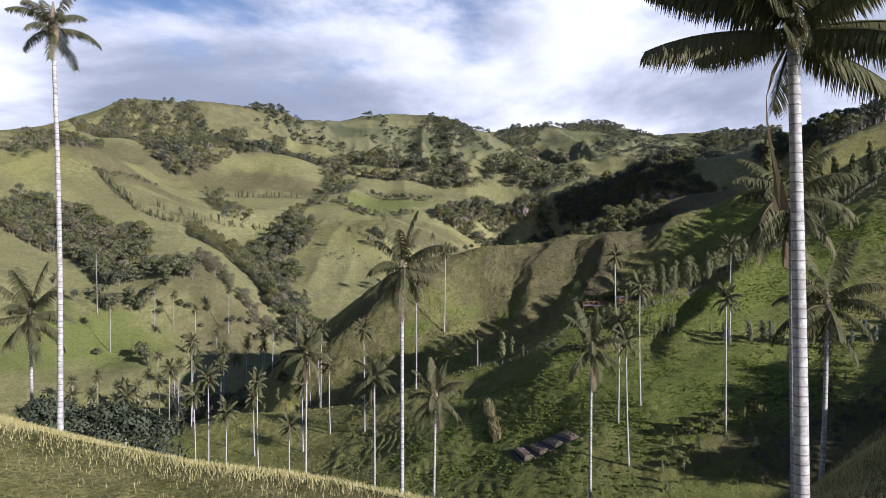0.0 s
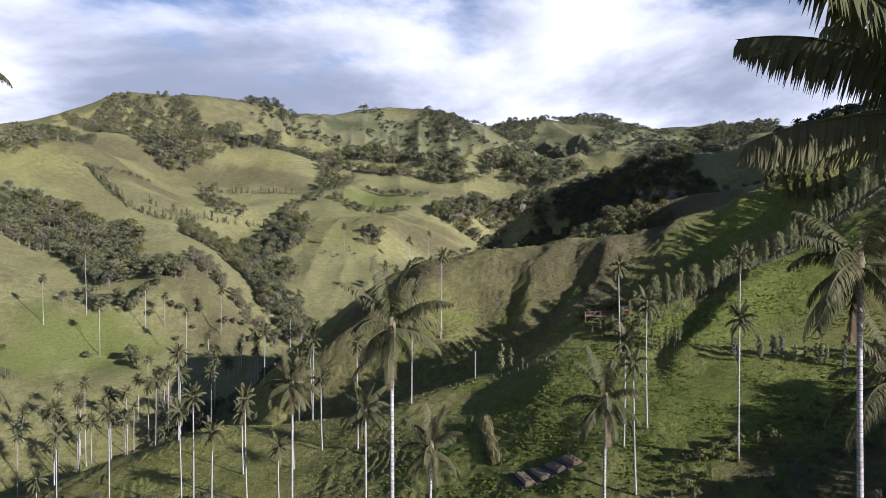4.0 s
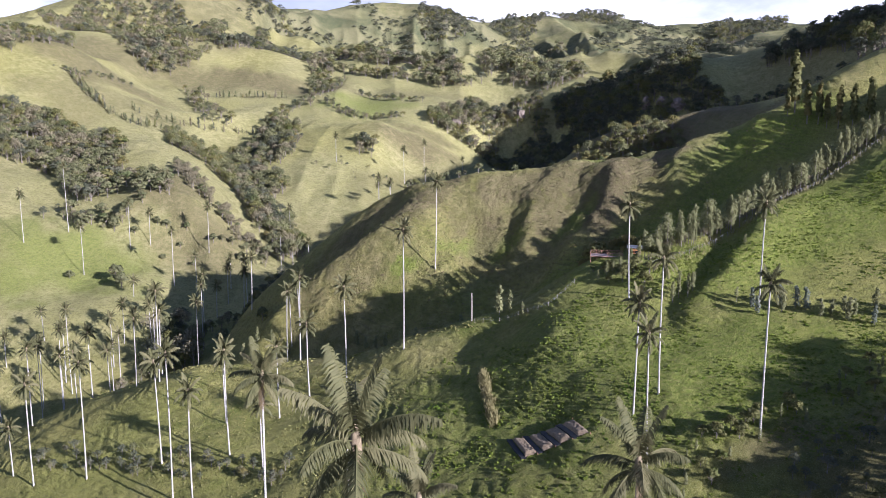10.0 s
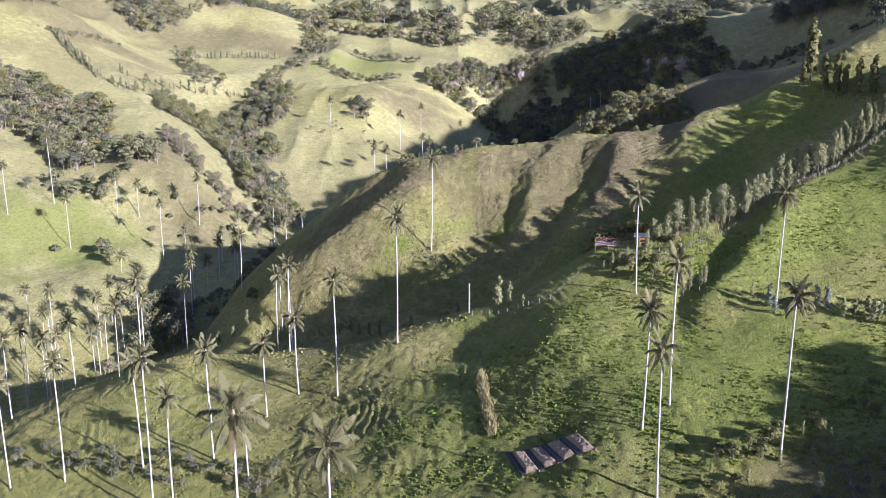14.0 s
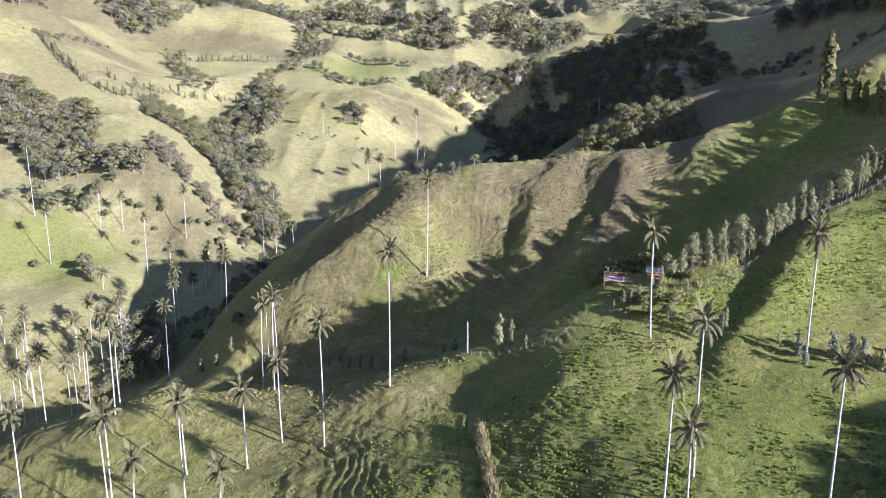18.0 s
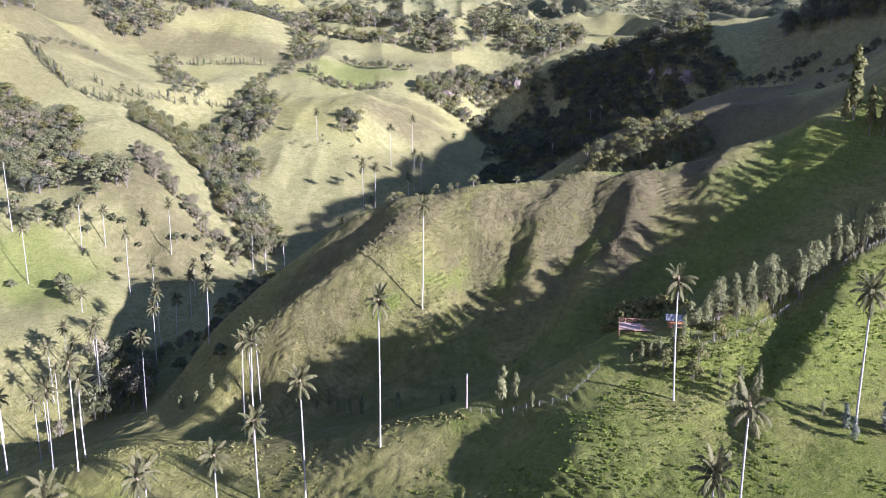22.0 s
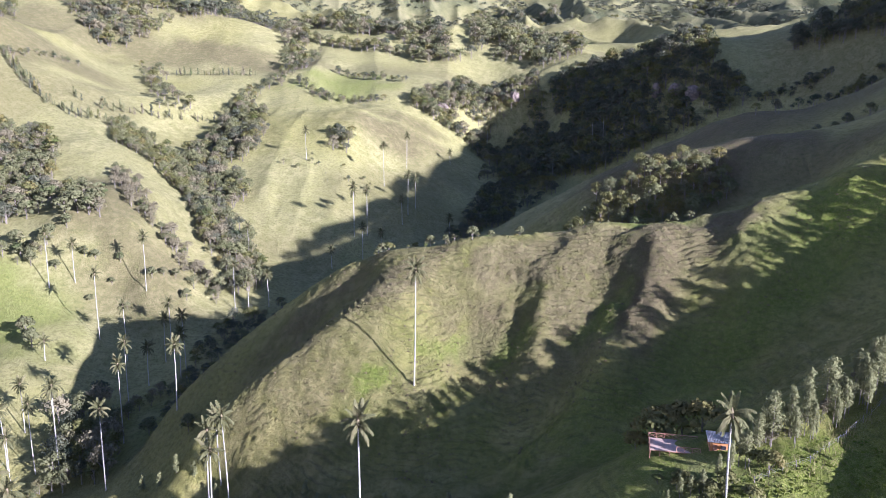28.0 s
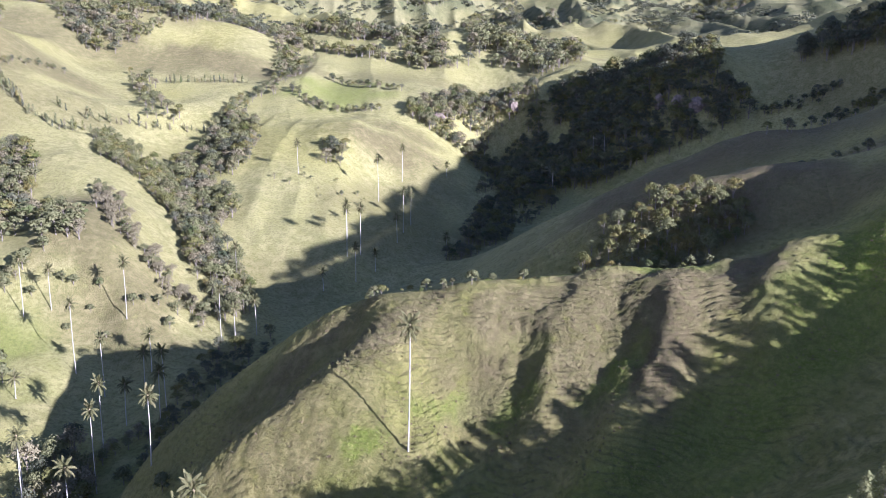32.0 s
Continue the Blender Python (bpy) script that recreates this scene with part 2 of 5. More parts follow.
# ---- the lie of the land: crests, flanks and streams as (east, north, height) ----
LAND = [
    # cabin ridge crest, from its low western end up to the eastern pasture
    [(-175, 305, -101), (-128, 287, -79), (-105, 279, -70), (-83, 276, -62), (-45, 279, -60), (-25, 262, -54), (-9, 250, -47.5), (11, 252, -41)],
    [(11, 252, -41), (35, 237, -31.5), (49, 257, -22), (60, 256, -20), (76, 256, -15.6), (96, 260, -9.2), (124, 274, 1), (158, 290, 19), (205, 306, 44), (270, 320, 74)],
    [(-98, 310, -75), (-120, 318, -85), (-131, 335, -95), (-118, 352, -91)],
    # front of the cabin ridge
    [(-112, 225, -85), (-57, 226, -68), (-45, 238, -65), (-25, 237, -58)],
    [(-20, 195, -62.5), (16, 188, -51.4), (33, 180, -46), (42, 180, -43.5), (63, 166, -42), (90, 168, -38), (130, 175, -26)],
    [(49, 187, -40), (53, 230, -28.5), (95, 219, -22), (109, 230, -14), (150, 235, 2), (200, 240, 24)],
    [(-60, 190, -78), (-20, 165, -72), (20, 150, -63), (60, 135, -56), (85, 132, -46), (104, 135, -34), (130, 132, -22)],
    # nose above the compost beds, and the hollow west of it
    [(34, 237, -31.8), (31, 225, -34.2), (28.5, 212, -38.5), (28, 200, -42.5), (29.5, 190, -45.8)],
    [(13, 246, -42.6), (14, 232, -43.9), (14.5, 216, -45.5), (15, 202, -48.8)],
    # hollow below the camera's start, and the shoulder it starts from
    [(-160, 200, -108), (-90, 150, -92), (-40, 120, -80), (10, 105, -66), (50, 95, -54), (90, 85, -40)],
    [(-14, 70, -42), (-4, 70, -40), (12, 66, -36)],
    [(-70, 50, -7), (-31, 50, -11.6), (-20, 50, -14.2), (-13, 50, -16.4), (4, 49, -19.2), (14, 47, -18.8), (27, 48, -15), (36, 62, -15.5), (60, 62, -12)],
    [(-60, 20, -4), (-20, 15, -11), (0, 10, -13), (25, 12, -12), (60, 15, -8)],
    [(-80, -60, 6), (0, -80, -4), (90, -60, -4)],
    # gully between cabin ridge and the ribbed ridge
    [(-112, 372, -90), (-82, 345, -76), (-45, 318, -68), (-5, 300, -59), (25, 290, -51), (55, 292, -41), (90, 304, -24), (130, 318, 0), (170, 326, 22), (230, 330, 52)],
    # ribbed ridge: crest and camera-side face
    [(300, 345, 86), (230, 350, 61), (170, 352, 40), (137, 350, 24), (119, 352, 17), (102, 347, 11), (66, 364, 6), (41, 369, 2), (20, 364, -0.5), (-10, 373, -6), (-27, 380, -14.5), (-44, 388, -26), (-69, 387, -46), (-90, 382, -66)],
    [(46, 334, -21), (17, 347, -24), (0, 330, -36), (-5, 316, -53), (-38, 331, -52)],
    [(62, 338, -15), (90, 328, -8)],
    # shoulder line where the ribbed ridge turns away to the west
    [(-4, 364, -7), (-13, 356, -14.5), (-21, 351, -20.5), (-30, 347, -27), (-42, 344, -36.5), (-56, 341, -49), (-69, 339, -61)],
    [(-20, 366, -19.5), (-35, 362, -32), (-50, 360, -44), (-62, 358, -55)],
    # ground out of view to the east, shaped to shade the ditch and cliff
    [(92, 118, -41), (121, 109, -27), (141, 115, -18), (152, 128, -12), (163, 142, -7), (174, 160, 1), (192, 182, 15), (240, 220, 38)],
    [(461, 457, 160), (519, 479, 178), (578, 544, 212)],
    # behind the ribbed ridge
    [(150, 392, 14), (100, 395, -6), (55, 400, -22), (10, 405, -38), (-40, 430, -62)],
    [(260, 432, 72), (190, 420, 40), (151, 425, 29), (132, 434, 27.5), (98, 434, 18), (82, 434, 10), (45, 445, -16), (0, 470, -56)],
    [(230, 500, 36), (160, 500, 6), (90, 510, -24), (20, 530, -58)],
    [(560, 560, 220), (430, 590, 146), (335, 586, 82), (262, 587, 46), (180, 590, 30), (110, 600, -5), (40, 610, -46), (0, 612, -64)],
    # main stream, upper arm and ravine arm
    [(-260, 260, -135), (-200, 300, -118), (-140, 345, -102), (-108, 385, -88), (-98, 417, -84), (-100, 470, -82), (-92, 540, -78), (-62, 590, -74)],
    [(-92, 540, -78), (-112, 600, -62), (-140, 660, -42), (-168, 738, -20), (-196, 800, -2), (-225, 870, 20)],
    [(-62, 590, -74), (0, 630, -66), (45, 730, -52), (78, 820, -36), (90, 900, -22), (112, 1010, 14)],
    # western hill with the palms
    [(-174, 556, -29), (-200, 566, -22), (-238, 655, -2), (-286, 767, 25), (-340, 850, 58), (-395, 930, 92)],
    [(-135, 595, -53), (-155, 535, -55), (-127, 545, -70), (-202, 521, -55), (-164, 494, -73), (-152, 468, -86), (-196, 481, -71), (-216, 485, -73), (-253, 488, -61)],
    [(-287, 544, -34), (-380, 560, -4), (-480, 600, 40), (-600, 650, 80)],
    [(-159, 498, -75.5), (-165, 446, -80), (-195, 428, -81), (-215, 455, -77)],
    [(-150, 420, -90), (-250, 400, -90), (-350, 440, -72), (-450, 450, -30), (-600, 480, 20)],
    [(-250, 620, -18), (-310, 660, -8), (-380, 700, 20)],
    # middle hill
    [(-20, 905, 34), (-58, 827, 25), (-85, 800, 12), (-113, 742, -13), (-65, 671, -43), (-60, 630, -62)],
    [(-110, 837, 20), (-142, 850, 21), (-160, 800, 4)],
    [(-32, 802, -9), (20, 800, -25), (49, 878, -8), (20, 905, 16)],
    [(-10, 700, -42), (20, 760, -42)],
    # wooded cliff and the headland
    [(162, 969, 58), (230, 910, 78), (259, 852, 92), (309, 850, 93), (361, 818, 98), (405, 775, 112), (480, 770, 145), (650, 740, 250)],
    [(108, 900, -14), (170, 830, -8), (230, 790, 2), (300, 760, 22), (360, 740, 48), (450, 700, 90)],
    [(160, 680, -38), (230, 670, -6), (330, 670, 34), (375, 665, 62), (440, 655, 105)],
    [(60, 960, 36), (104, 968, 50), (130, 1010, 58), (60, 1010, 56)],
    # terraces beyond
    [(-80, 915, 33), (-66, 1028, 70), (-110, 1060, 72), (-176, 1130, 86), (-154, 1185, 94)],
    [(-253, 909, 50), (-238, 881, 33), (-388, 1079, 85), (-300, 1000, 66)],
    [(-380, 844, 73), (-442, 952, 117), (-520, 1000, 140), (-640, 1050, 165)],
    [(-213, 1166, 112), (-330, 1200, 128), (-450, 1230, 160), (-600, 1250, 205)],
    [(20, 1180, 106), (78, 1192, 112), (170, 1150, 92), (280, 1050, 76), (380, 1000, 86)],
    [(356, 1485, 139), (200, 1450, 138), (60, 1400, 136), (-100, 1400, 140), (-250, 1420, 160)],
    [(600, 1300, 150), (800, 1100, 220), (900, 800, 270)],
    # the far range
    [(-1100, 1500, 215), (-890, 1500, 240), (-800, 1550, 268), (-740, 1580, 296), (-690, 1600, 322), (-626, 1613, 326), (-562, 1610, 322), (-491, 1690, 329), (-400, 1800, 336), (-370, 1920, 338), (-343, 2040, 354), (-234, 2150, 388), (-138, 2230, 402), (-60, 2255, 408), (28, 2300, 396), (90, 2330, 374), (144, 2372, 366)],
    [(144, 2372, 366), (230, 2460, 398), (305, 2550, 420), (430, 2630, 428), (560, 2690, 460), (650, 2690, 438), (780, 2670, 402), (950, 2690, 424), (1090, 2650, 424), (1180, 2500, 380), (1500, 2600, 400), (2200, 2700, 480)],
    [(-300, 1700, 235), (-120, 1750, 215), (100, 1800, 205), (350, 1900, 225), (600, 1950, 236), (900, 1900, 246), (1060, 2140, 300)],
    [(-2200, 1800, 150), (-1500, 900, 120), (-1200, 300, 20), (-900, -300, -60)],
    [(-1500, 3600, 100), (0, 4200, 150), (1500, 4200, 150), (3000, 2500, 300)],
    [(1400, 1200, 330), (1000, 400, 300), (600, 340, 230), (430, 250, 118), (330, 120, 34), (300, -100, 6), (800, -400, 60)],
    [(-350, 150, -90), (-300, -100, -40), (0, -400, 0), (-900, -1500, -50), (900, -1800, 0), (2500, -500, 100), (-2500, -500, 0)],
]


def land_samples():
    """Points along the landform lines, closer together near the path."""
    out = []
    for line in LAND:
        for a, b in zip(line, line[1:]):
            a, b = np.array(a, float), np.array(b, float)
            gap = 14 + 0.06 * max(0.0, np.hypot(a[0], a[1]) - 150)
            n = max(1, int(round(np.linalg.norm(b[:2] - a[:2]) / gap)))
            out += [a + (b - a) * k / n for k in range(n)]
        out.append(np.array(line[-1], float))
    kept = []
    for p in out:
        if all(np.hypot(p[0] - q[0], p[1] - q[1]) > 3 for q in kept):
            kept.append(p)
    return np.array(kept)


def kernel(d2):
    return 0.5 * d2 * np.log(d2 + 1e-9)


SAMPLES = land_samples()
UNIT = 300.0
SXY = SAMPLES[:, :2] / UNIT
_n = len(SXY)
_d2 = ((SXY[:, None] - SXY[None]) ** 2).sum(-1)
_m = np.zeros((_n + 3, _n + 3))
_m[:_n, :_n] = kernel(_d2) + np.eye(_n) * 0.00002
_m[:_n, _n] = _m[_n, :_n] = 1
_m[:_n, _n + 1:] = SXY
_m[_n + 1:, :_n] = SXY.T
WEIGHTS = np.linalg.solve(_m, np.r_[SAMPLES[:, 2], 0, 0, 0])


def lattice(x, y, seed):
    """Smooth value noise in -1..1 for arrays."""
    xi, yi = np.floor(x).astype(np.int64), np.floor(y).astype(np.int64)
    fx, fy = x - xi, y - yi
    fx, fy = fx * fx * fx * (fx * (fx * 6 - 15) + 10), fy * fy * fy * (fy * (fy * 6 - 15) + 10)

    def value(i, j):
        h = (i * 374761393 + j * 668265263 + seed * 974634541) & 0xFFFFFFFF
        h = ((h ^ (h >> 13)) * 1274126177) & 0xFFFFFFFF
        return ((h ^ (h >> 16)) & 0xFFFF) / 32767.5 - 1

    a, b, c, d = value(xi, yi), value(xi + 1, yi), value(xi, yi + 1), value(xi + 1, yi + 1)
    return (a + (b - a) * fx) * (1 - fy) + (c + (d - c) * fx) * fy


def ramp(v, a, b):
    t = np.clip((v - a) / (b - a), 0, 1)
    return t * t * (3 - 2 * t)


def smooth_land(x, y):
    x, y = np.atleast_1d(np.asarray(x, float)), np.atleast_1d(np.asarray(y, float))
    out = np.empty(x.shape)
    fx, fy, fo = x.ravel(), y.ravel(), out.ravel()
    for k in range(0, fx.size, 20000):
        q = np.stack([fx[k:k + 20000], fy[k:k + 20000]], -1) / UNIT
        d2 = ((q * q).sum(-1)[:, None] + (SXY * SXY).sum(-1)[None] - 2 * q @ SXY.T).clip(0)
        fo[k:k + 20000] = kernel(d2) @ WEIGHTS[:_n] + WEIGHTS[_n] + q @ WEIGHTS[_n + 1:]
    return fo.reshape(x.shape)


CREST = LAND[[k for k, line in enumerate(LAND) if line[0] == (-1100, 1500, 215)][0]] + LAND[[k for k, line in enumerate(LAND) if line[0] == (144, 2372, 366)][0]]
CREST_X, CREST_Y = [p[0] for p in CREST], [p[1] for p in CREST]


def flank(x, y):
    """1 on the ribbed face, 0 off it."""
    return ramp(y, 312, 330) * (1 - ramp(y, 352, 364)) * ramp(x, 12, 40) * (1 - ramp(x, 95, 125))


# spurs down the face of the ribbed ridge: spine of (north, east), relief, width of the steep side, where it dies out downhill
RIBS = [
    ([(300, -22), (325, 0), (345, 14), (365, 26)], 1.4, 8, 320),
    ([(300, 12), (330, 33), (340, 38), (346, 42), (362, 52)], 7.0, 12, 330),
    ([(300, 36), (318, 54), (330, 64), (342, 73), (360, 84)], 8.8, 19, 305),
    ([(300, 74), (318, 92), (332, 100), (346, 106), (360, 112)], 3.0, 9, 315),
    ([(300, 104), (318, 120), (332, 128), (346, 134), (360, 140)], 3.0, 9, 315),
]
# shoulder of the upper meadow, which falls away towards the planted row
SHOULDER = [(205, 64), (221, 72), (231, 82), (246, 95), (260, 107), (275, 126)]


def ribs(x, y):
    """Relief of the spurs: gentle towards the east, a sharp drop west of each spine that fills in again farther west."""
    out = np.zeros(x.shape)
    wobble = 3.2 * lattice(x / 17, y / 17, 14) + 2.0 * lattice(x / 6, y / 6, 15)
    for spine, rise, wide, low in RIBS:
        ny, ex = zip(*spine)
        west = np.interp(y, ny, ex) - x + wobble
        fall = ramp(west, -1, wide) * (1 - ramp(west, wide, 3.2 * wide))
        top = ramp(west, -20, -1) * (1 - ramp(west, -1, wide * 0.9))
        out += rise * (0.45 * top - 0.6 * fall) * ramp(y, low - 8, low + 8)
    out *= 1 - ramp(y, 346, 368)
    ny, ex = zip(*SHOULDER)
    west = np.interp(y, ny, ex) - x + wobble
    edge = 1.9 * ramp(west, -22, -1) * (1 - ramp(west, -1, 10)) - 1.5 * ramp(west, -1, 10) * (1 - ramp(west, 10, 22))
    return out + edge * ramp(y, 208, 224) * (1 - ramp(y, 258, 276))


def land(x, y, base=None):
    """Height of the ground; base is its smooth part where that is known already."""
    x, y = np.atleast_1d(np.asarray(x, float)), np.atleast_1d(np.asarray(y, float))
    z = smooth_land(x, y) if base is None else base.copy()
    r = np.hypot(x, y)
    # spurs and side gullies of the far hills, dying out along the crest of the range
    far = ramp(r, 750, 1500)
    wx, wy = x + 26 * lattice(x / 230, y / 230, 5), y + 26 * lattice(x / 230, y / 230, 6)
    crest = np.interp(x, CREST_X, CREST_Y)
    front = crest - y
    open_ = ramp(front, 0, 260)
    range_ = ramp(r, 1350, 1850)
    cut = np.abs(lattice(wx / 260, wy / 480, 1)) * (46 + 30 * range_) + np.abs(lattice(wx / 92, wy / 300, 2)) * (14 + 34 * range_) + np.abs(lattice(wx / 42, wy / 110, 12)) * (3 + 12 * range_)
    z = z + far * (open_ * 34 * ramp(front, 250, 600) - (0.16 + 0.84 * open_) * cut) - 0.35 * far * np.maximum(-front, 0) * ramp(-front, 0, 80) * (1 - ramp(-front, 300, 700))
    mid = ramp(r, 420, 800) * (1 - far)
    z = z + mid * ((1 - np.abs(lattice(wx / 80, wy / 120, 3))) * 7 + (1 - np.abs(lattice(wx / 33, wy / 50, 4))) * 2.4 - 5.6)
    z = z + ribs(x, y)
    # hummocks close by
    return z + 0.9 * lattice(x / 21, y / 21, 8) + 0.35 * lattice(x / 7.3, y / 7.3, 9)


# ---- the ground: one sheet, fine where the path looks, coarse elsewhere ----
HUB = (0.0, -60.0)


def steps(parts_):
    out = [parts_[0][0]]
    for a, b, n in parts_:
        out += list(np.linspace(a, b, n + 1)[1:])
    return np.array(out)


def ground_mesh():
    az = np.radians(steps([(-180, -60, 40), (-60, -36, 50), (-36, 36, 720), (36, 60, 50), (60, 180, 40)])[:-1])
    rad = np.r_[np.geomspace(4, 200, 70)[:-1], np.linspace(200, 350, 220)[:-1], np.linspace(350, 438, 250)[:-1], np.linspace(438, 470, 40)[:-1], np.geomspace(470, 5000, 260)]
    A, R = np.meshgrid(az, rad)
    x, y = HUB[0] + R * np.sin(A), HUB[1] + R * np.cos(A)
    # the smooth part is worked out on every third line and filled in between
    ia, ir = np.r_[np.arange(0, len(az) - 1, 3), len(az) - 1], np.r_[np.arange(0, len(rad) - 1, 3), len(rad) - 1]
    rough = smooth_land(x[np.ix_(ir, ia)], y[np.ix_(ir, ia)])
    rough = np.stack([np.interp(rad, rad[ir], column) for column in rough.T], 1)
    z = land(x, y, np.stack([np.interp(az, az[ia], row) for row in rough]))
    # cattle treads: small steps along the contours of the steep slopes
    gx, gy = np.gradient(z, axis=1), np.gradient(z, axis=0)
    run_x = np.hypot(np.gradient(x, axis=1), np.gradient(y, axis=1)) + 1e-6
    run_y = np.hypot(np.gradient(x, axis=0), np.gradient(y, axis=0)) + 1e-6
    slope = np.hypot(gx / run_x, gy / run_y)
    back = ramp(y, 285, 310)
    tread = ramp(slope, 0.26 + 0.14 * back, 0.5 + 0.16 * back) * (1 - ramp(R, 480, 620)) * ramp(R, 150, 220) * ramp(lattice(x / 38, y / 38, 21) + 0.7 * lattice(x / 9, y / 9, 27), -1.1, 0.1)
    nose = 0.85 * (1 - ramp(np.hypot((x - 20) / 17, (y - 218) / 24), 0.6, 1.1))
    tread = np.maximum(tread, nose)
    phase = z / 1.3 + 2.2 * lattice(x / 26, y / 26, 22) + 0.8 * lattice(x / 9, y / 9, 23) + 0.3 * lattice(x / 3.5, y / 3.5, 29)
    saw = phase - np.floor(phase)
    z = z + tread * (0.62 + 0.36 * back) * ramp(lattice(x / 6, y / 6, 28) + 0.4 * lattice(x / 2, y / 2, 30), -0.9, 0.0) * (np.minimum(saw / 0.7, (1 - saw) / 0.3) - 0.5)
    # tussocks
    tuss = np.abs(lattice(x / 3.2, y / 3.2, 24)) + 0.4 * np.abs(lattice(x / 1.9, y / 1.9, 25))
    z = z + (1 - ramp(R, 400, 520)) * ramp(R, 60, 130) * (0.40 + 0.30 * back) * (tuss - 0.5) * ramp(lattice(x / 24, y / 24, 26), -0.6 - 0.6 * back, 0.5 - 0.6 * back)
    worn = tread * (0.25 + 0.4 * back) * ramp(lattice(x / 2.4, y / 2.4, 34), -0.5, 0.4) * ramp(np.minimum(saw, 1 - saw), 0.22, 0.04)
    n_r, n_a = x.shape
    verts = np.stack([x, y, z], -1).reshape(-1, 3)
    i = np.arange(n_r - 1)[:, None] * n_a + np.arange(n_a)[None]
    j = np.arange(n_r - 1)[:, None] * n_a + (np.arange(n_a)[None] + 1) % n_a
    quads = np.stack([i, j, j + n_a, i + n_a], -1).reshape(-1, 4)[:, ::-1]
    me = bpy.data.meshes.new("ground")
    me.vertices.add(len(verts))
    me.vertices.foreach_set("co", verts.ravel())
    me.loops.add(quads.size)
    me.loops.foreach_set("vertex_index", quads.ravel())
    me.polygons.add(len(quads))
    me.polygons.foreach_set("loop_start", np.arange(0, quads.size, 4))
    me.polygons.foreach_set("use_smooth", np.ones(len(quads), bool))
    me.update(calc_edges=True)
    cover_ = (*ground_cover(verts[:, 0], verts[:, 1], verts[:, 2], slope.ravel())[:3], np.maximum(worn.ravel(), dark_brown_cover(verts[:, 0], verts[:, 1])))
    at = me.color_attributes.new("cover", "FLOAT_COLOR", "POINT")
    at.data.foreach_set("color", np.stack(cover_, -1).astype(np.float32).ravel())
    h = me.attributes.new("haze_tint", "FLOAT", "POINT")
    h.data.foreach_set("value", haze_cover(verts[:, 0], verts[:, 1]).astype(np.float32))
    return me


def dark_brown_cover(x, y):
    """Dark dead bracken on the ribbed ridge; dark brown by ditch and farther slopes."""
    out = np.zeros(x.shape)
    for cx, cy, rx, ry, turn in DARK_BROWN:
        near = (np.abs(x - cx) < 2 * rx) & (np.abs(y - cy) < 2 * rx)
        out[near] = np.maximum(out[near], blob(x[near], y[near], cx, cy, rx, ry, turn))
    rib = ramp(ribs(x, y), 0.2, 2.2)
    return np.maximum(out, 0.6 * flank(x, y) * rib * ramp(lattice(x / 12, y / 12, 33), -0.9, 0.1))


def haze_cover(x, y):
    """Far slopes' grey scrub tone, with haze and cloud shade put into it."""
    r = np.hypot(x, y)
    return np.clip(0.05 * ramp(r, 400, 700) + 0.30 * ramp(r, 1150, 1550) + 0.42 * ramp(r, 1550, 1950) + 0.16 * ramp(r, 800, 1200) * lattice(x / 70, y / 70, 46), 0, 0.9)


def blob(x, y, cx, cy, rx, ry, turn=0.0):
    """1 inside an uneven oval patch of plants, 0 outside."""
    c, s = math.cos(radians(turn)), math.sin(radians(turn))
    u, v = ((x - cx) * c + (y - cy) * s) / rx, (-(x - cx) * s + (y - cy) * c) / ry
    d = np.hypot(u, v) + 0.3 * lattice(x / (0.35 * rx), y / (0.35 * rx), 31) + 0.15 * lattice(x / (0.12 * rx), y / (0.12 * rx), 32)
    return 0.85 * (1 - ramp(d, 0.45, 1.25))


# kinds of plant cover: (kind, east, north, half-length, half-width, turn)
LUSH = [(130, 335, 45, 16, 10), (95, 318, 60, 12, 12), (17, 342, 15, 4, 12), (-12, 333, 7, 3, 0), (28, 340, 9, 4, 0), (60, 190, 45, 30, 0), (20, 200, 40, 26, -20), (110, 240, 60, 25, 20), (40, 290, 70, 9, 12), (-15, 180, 40, 20, 0),
        (-235, 500, 60, 34, -20), (-270, 470, 60, 30, 0), (-90, 1010, 60, 60, 0), (70, 240, 30, 12, 0), (-105, 232, 25, 14, 0), (-40, 300, 50, 8, -15), (40, 371, 32, 4, -6), (85, 358, 24, 4, -22), (60, 335, 14, 6, 0), (-50, 225, 45, 25, -10), (-10, 215, 50, 25, 0), (35, 195, 55, 30, 0), (-90, 245, 40, 20, 0), (30, 225, 30, 20, 0)]
DRY = [(-5, 357, 22, 7, 25), (70, 334, 16, 7, 55), (46, 356, 50, 9, -6), (85, 346, 26, 8, 0), (48, 343, 12, 8, 60), (-165, 550, 60, 32, -50), (-195, 590, 60, 34, -60), (110, 436, 60, 14, -10), (170, 580, 90, 30, 0), (132, 430, 50, 16, 0), (-420, 930, 110, 60, 20), (-10, 890, 40, 20, 0),
       (-520, 1700, 200, 90, 60), (-480, 1100, 130, 70, 20), (-200, 1120, 80, 40, 0), (-330, 1120, 120, 60, 0), (-30, 840, 60, 30, 10), (-500, 1620, 120, 120, 0), (-430, 1740, 90, 60, 50), (-20, 2200, 120, 60, 0), (-270, 1290, 90, 40, 30), (-300, 1400, 60, 60, 0)]
DARK_BROWN = [(92, 158, 36, 14, 10), (66, 164, 14, 5, 20), (22, 345, 14, 6, 40), (100, 352, 18, 5, 0), (125, 436, 50, 16, -10), (150, 410, 50, 14, -8), (190, 560, 120, 34, 0), (250, 480, 90, 40, 10)]
BARE = [(57, 244, 12, 5, -10)]


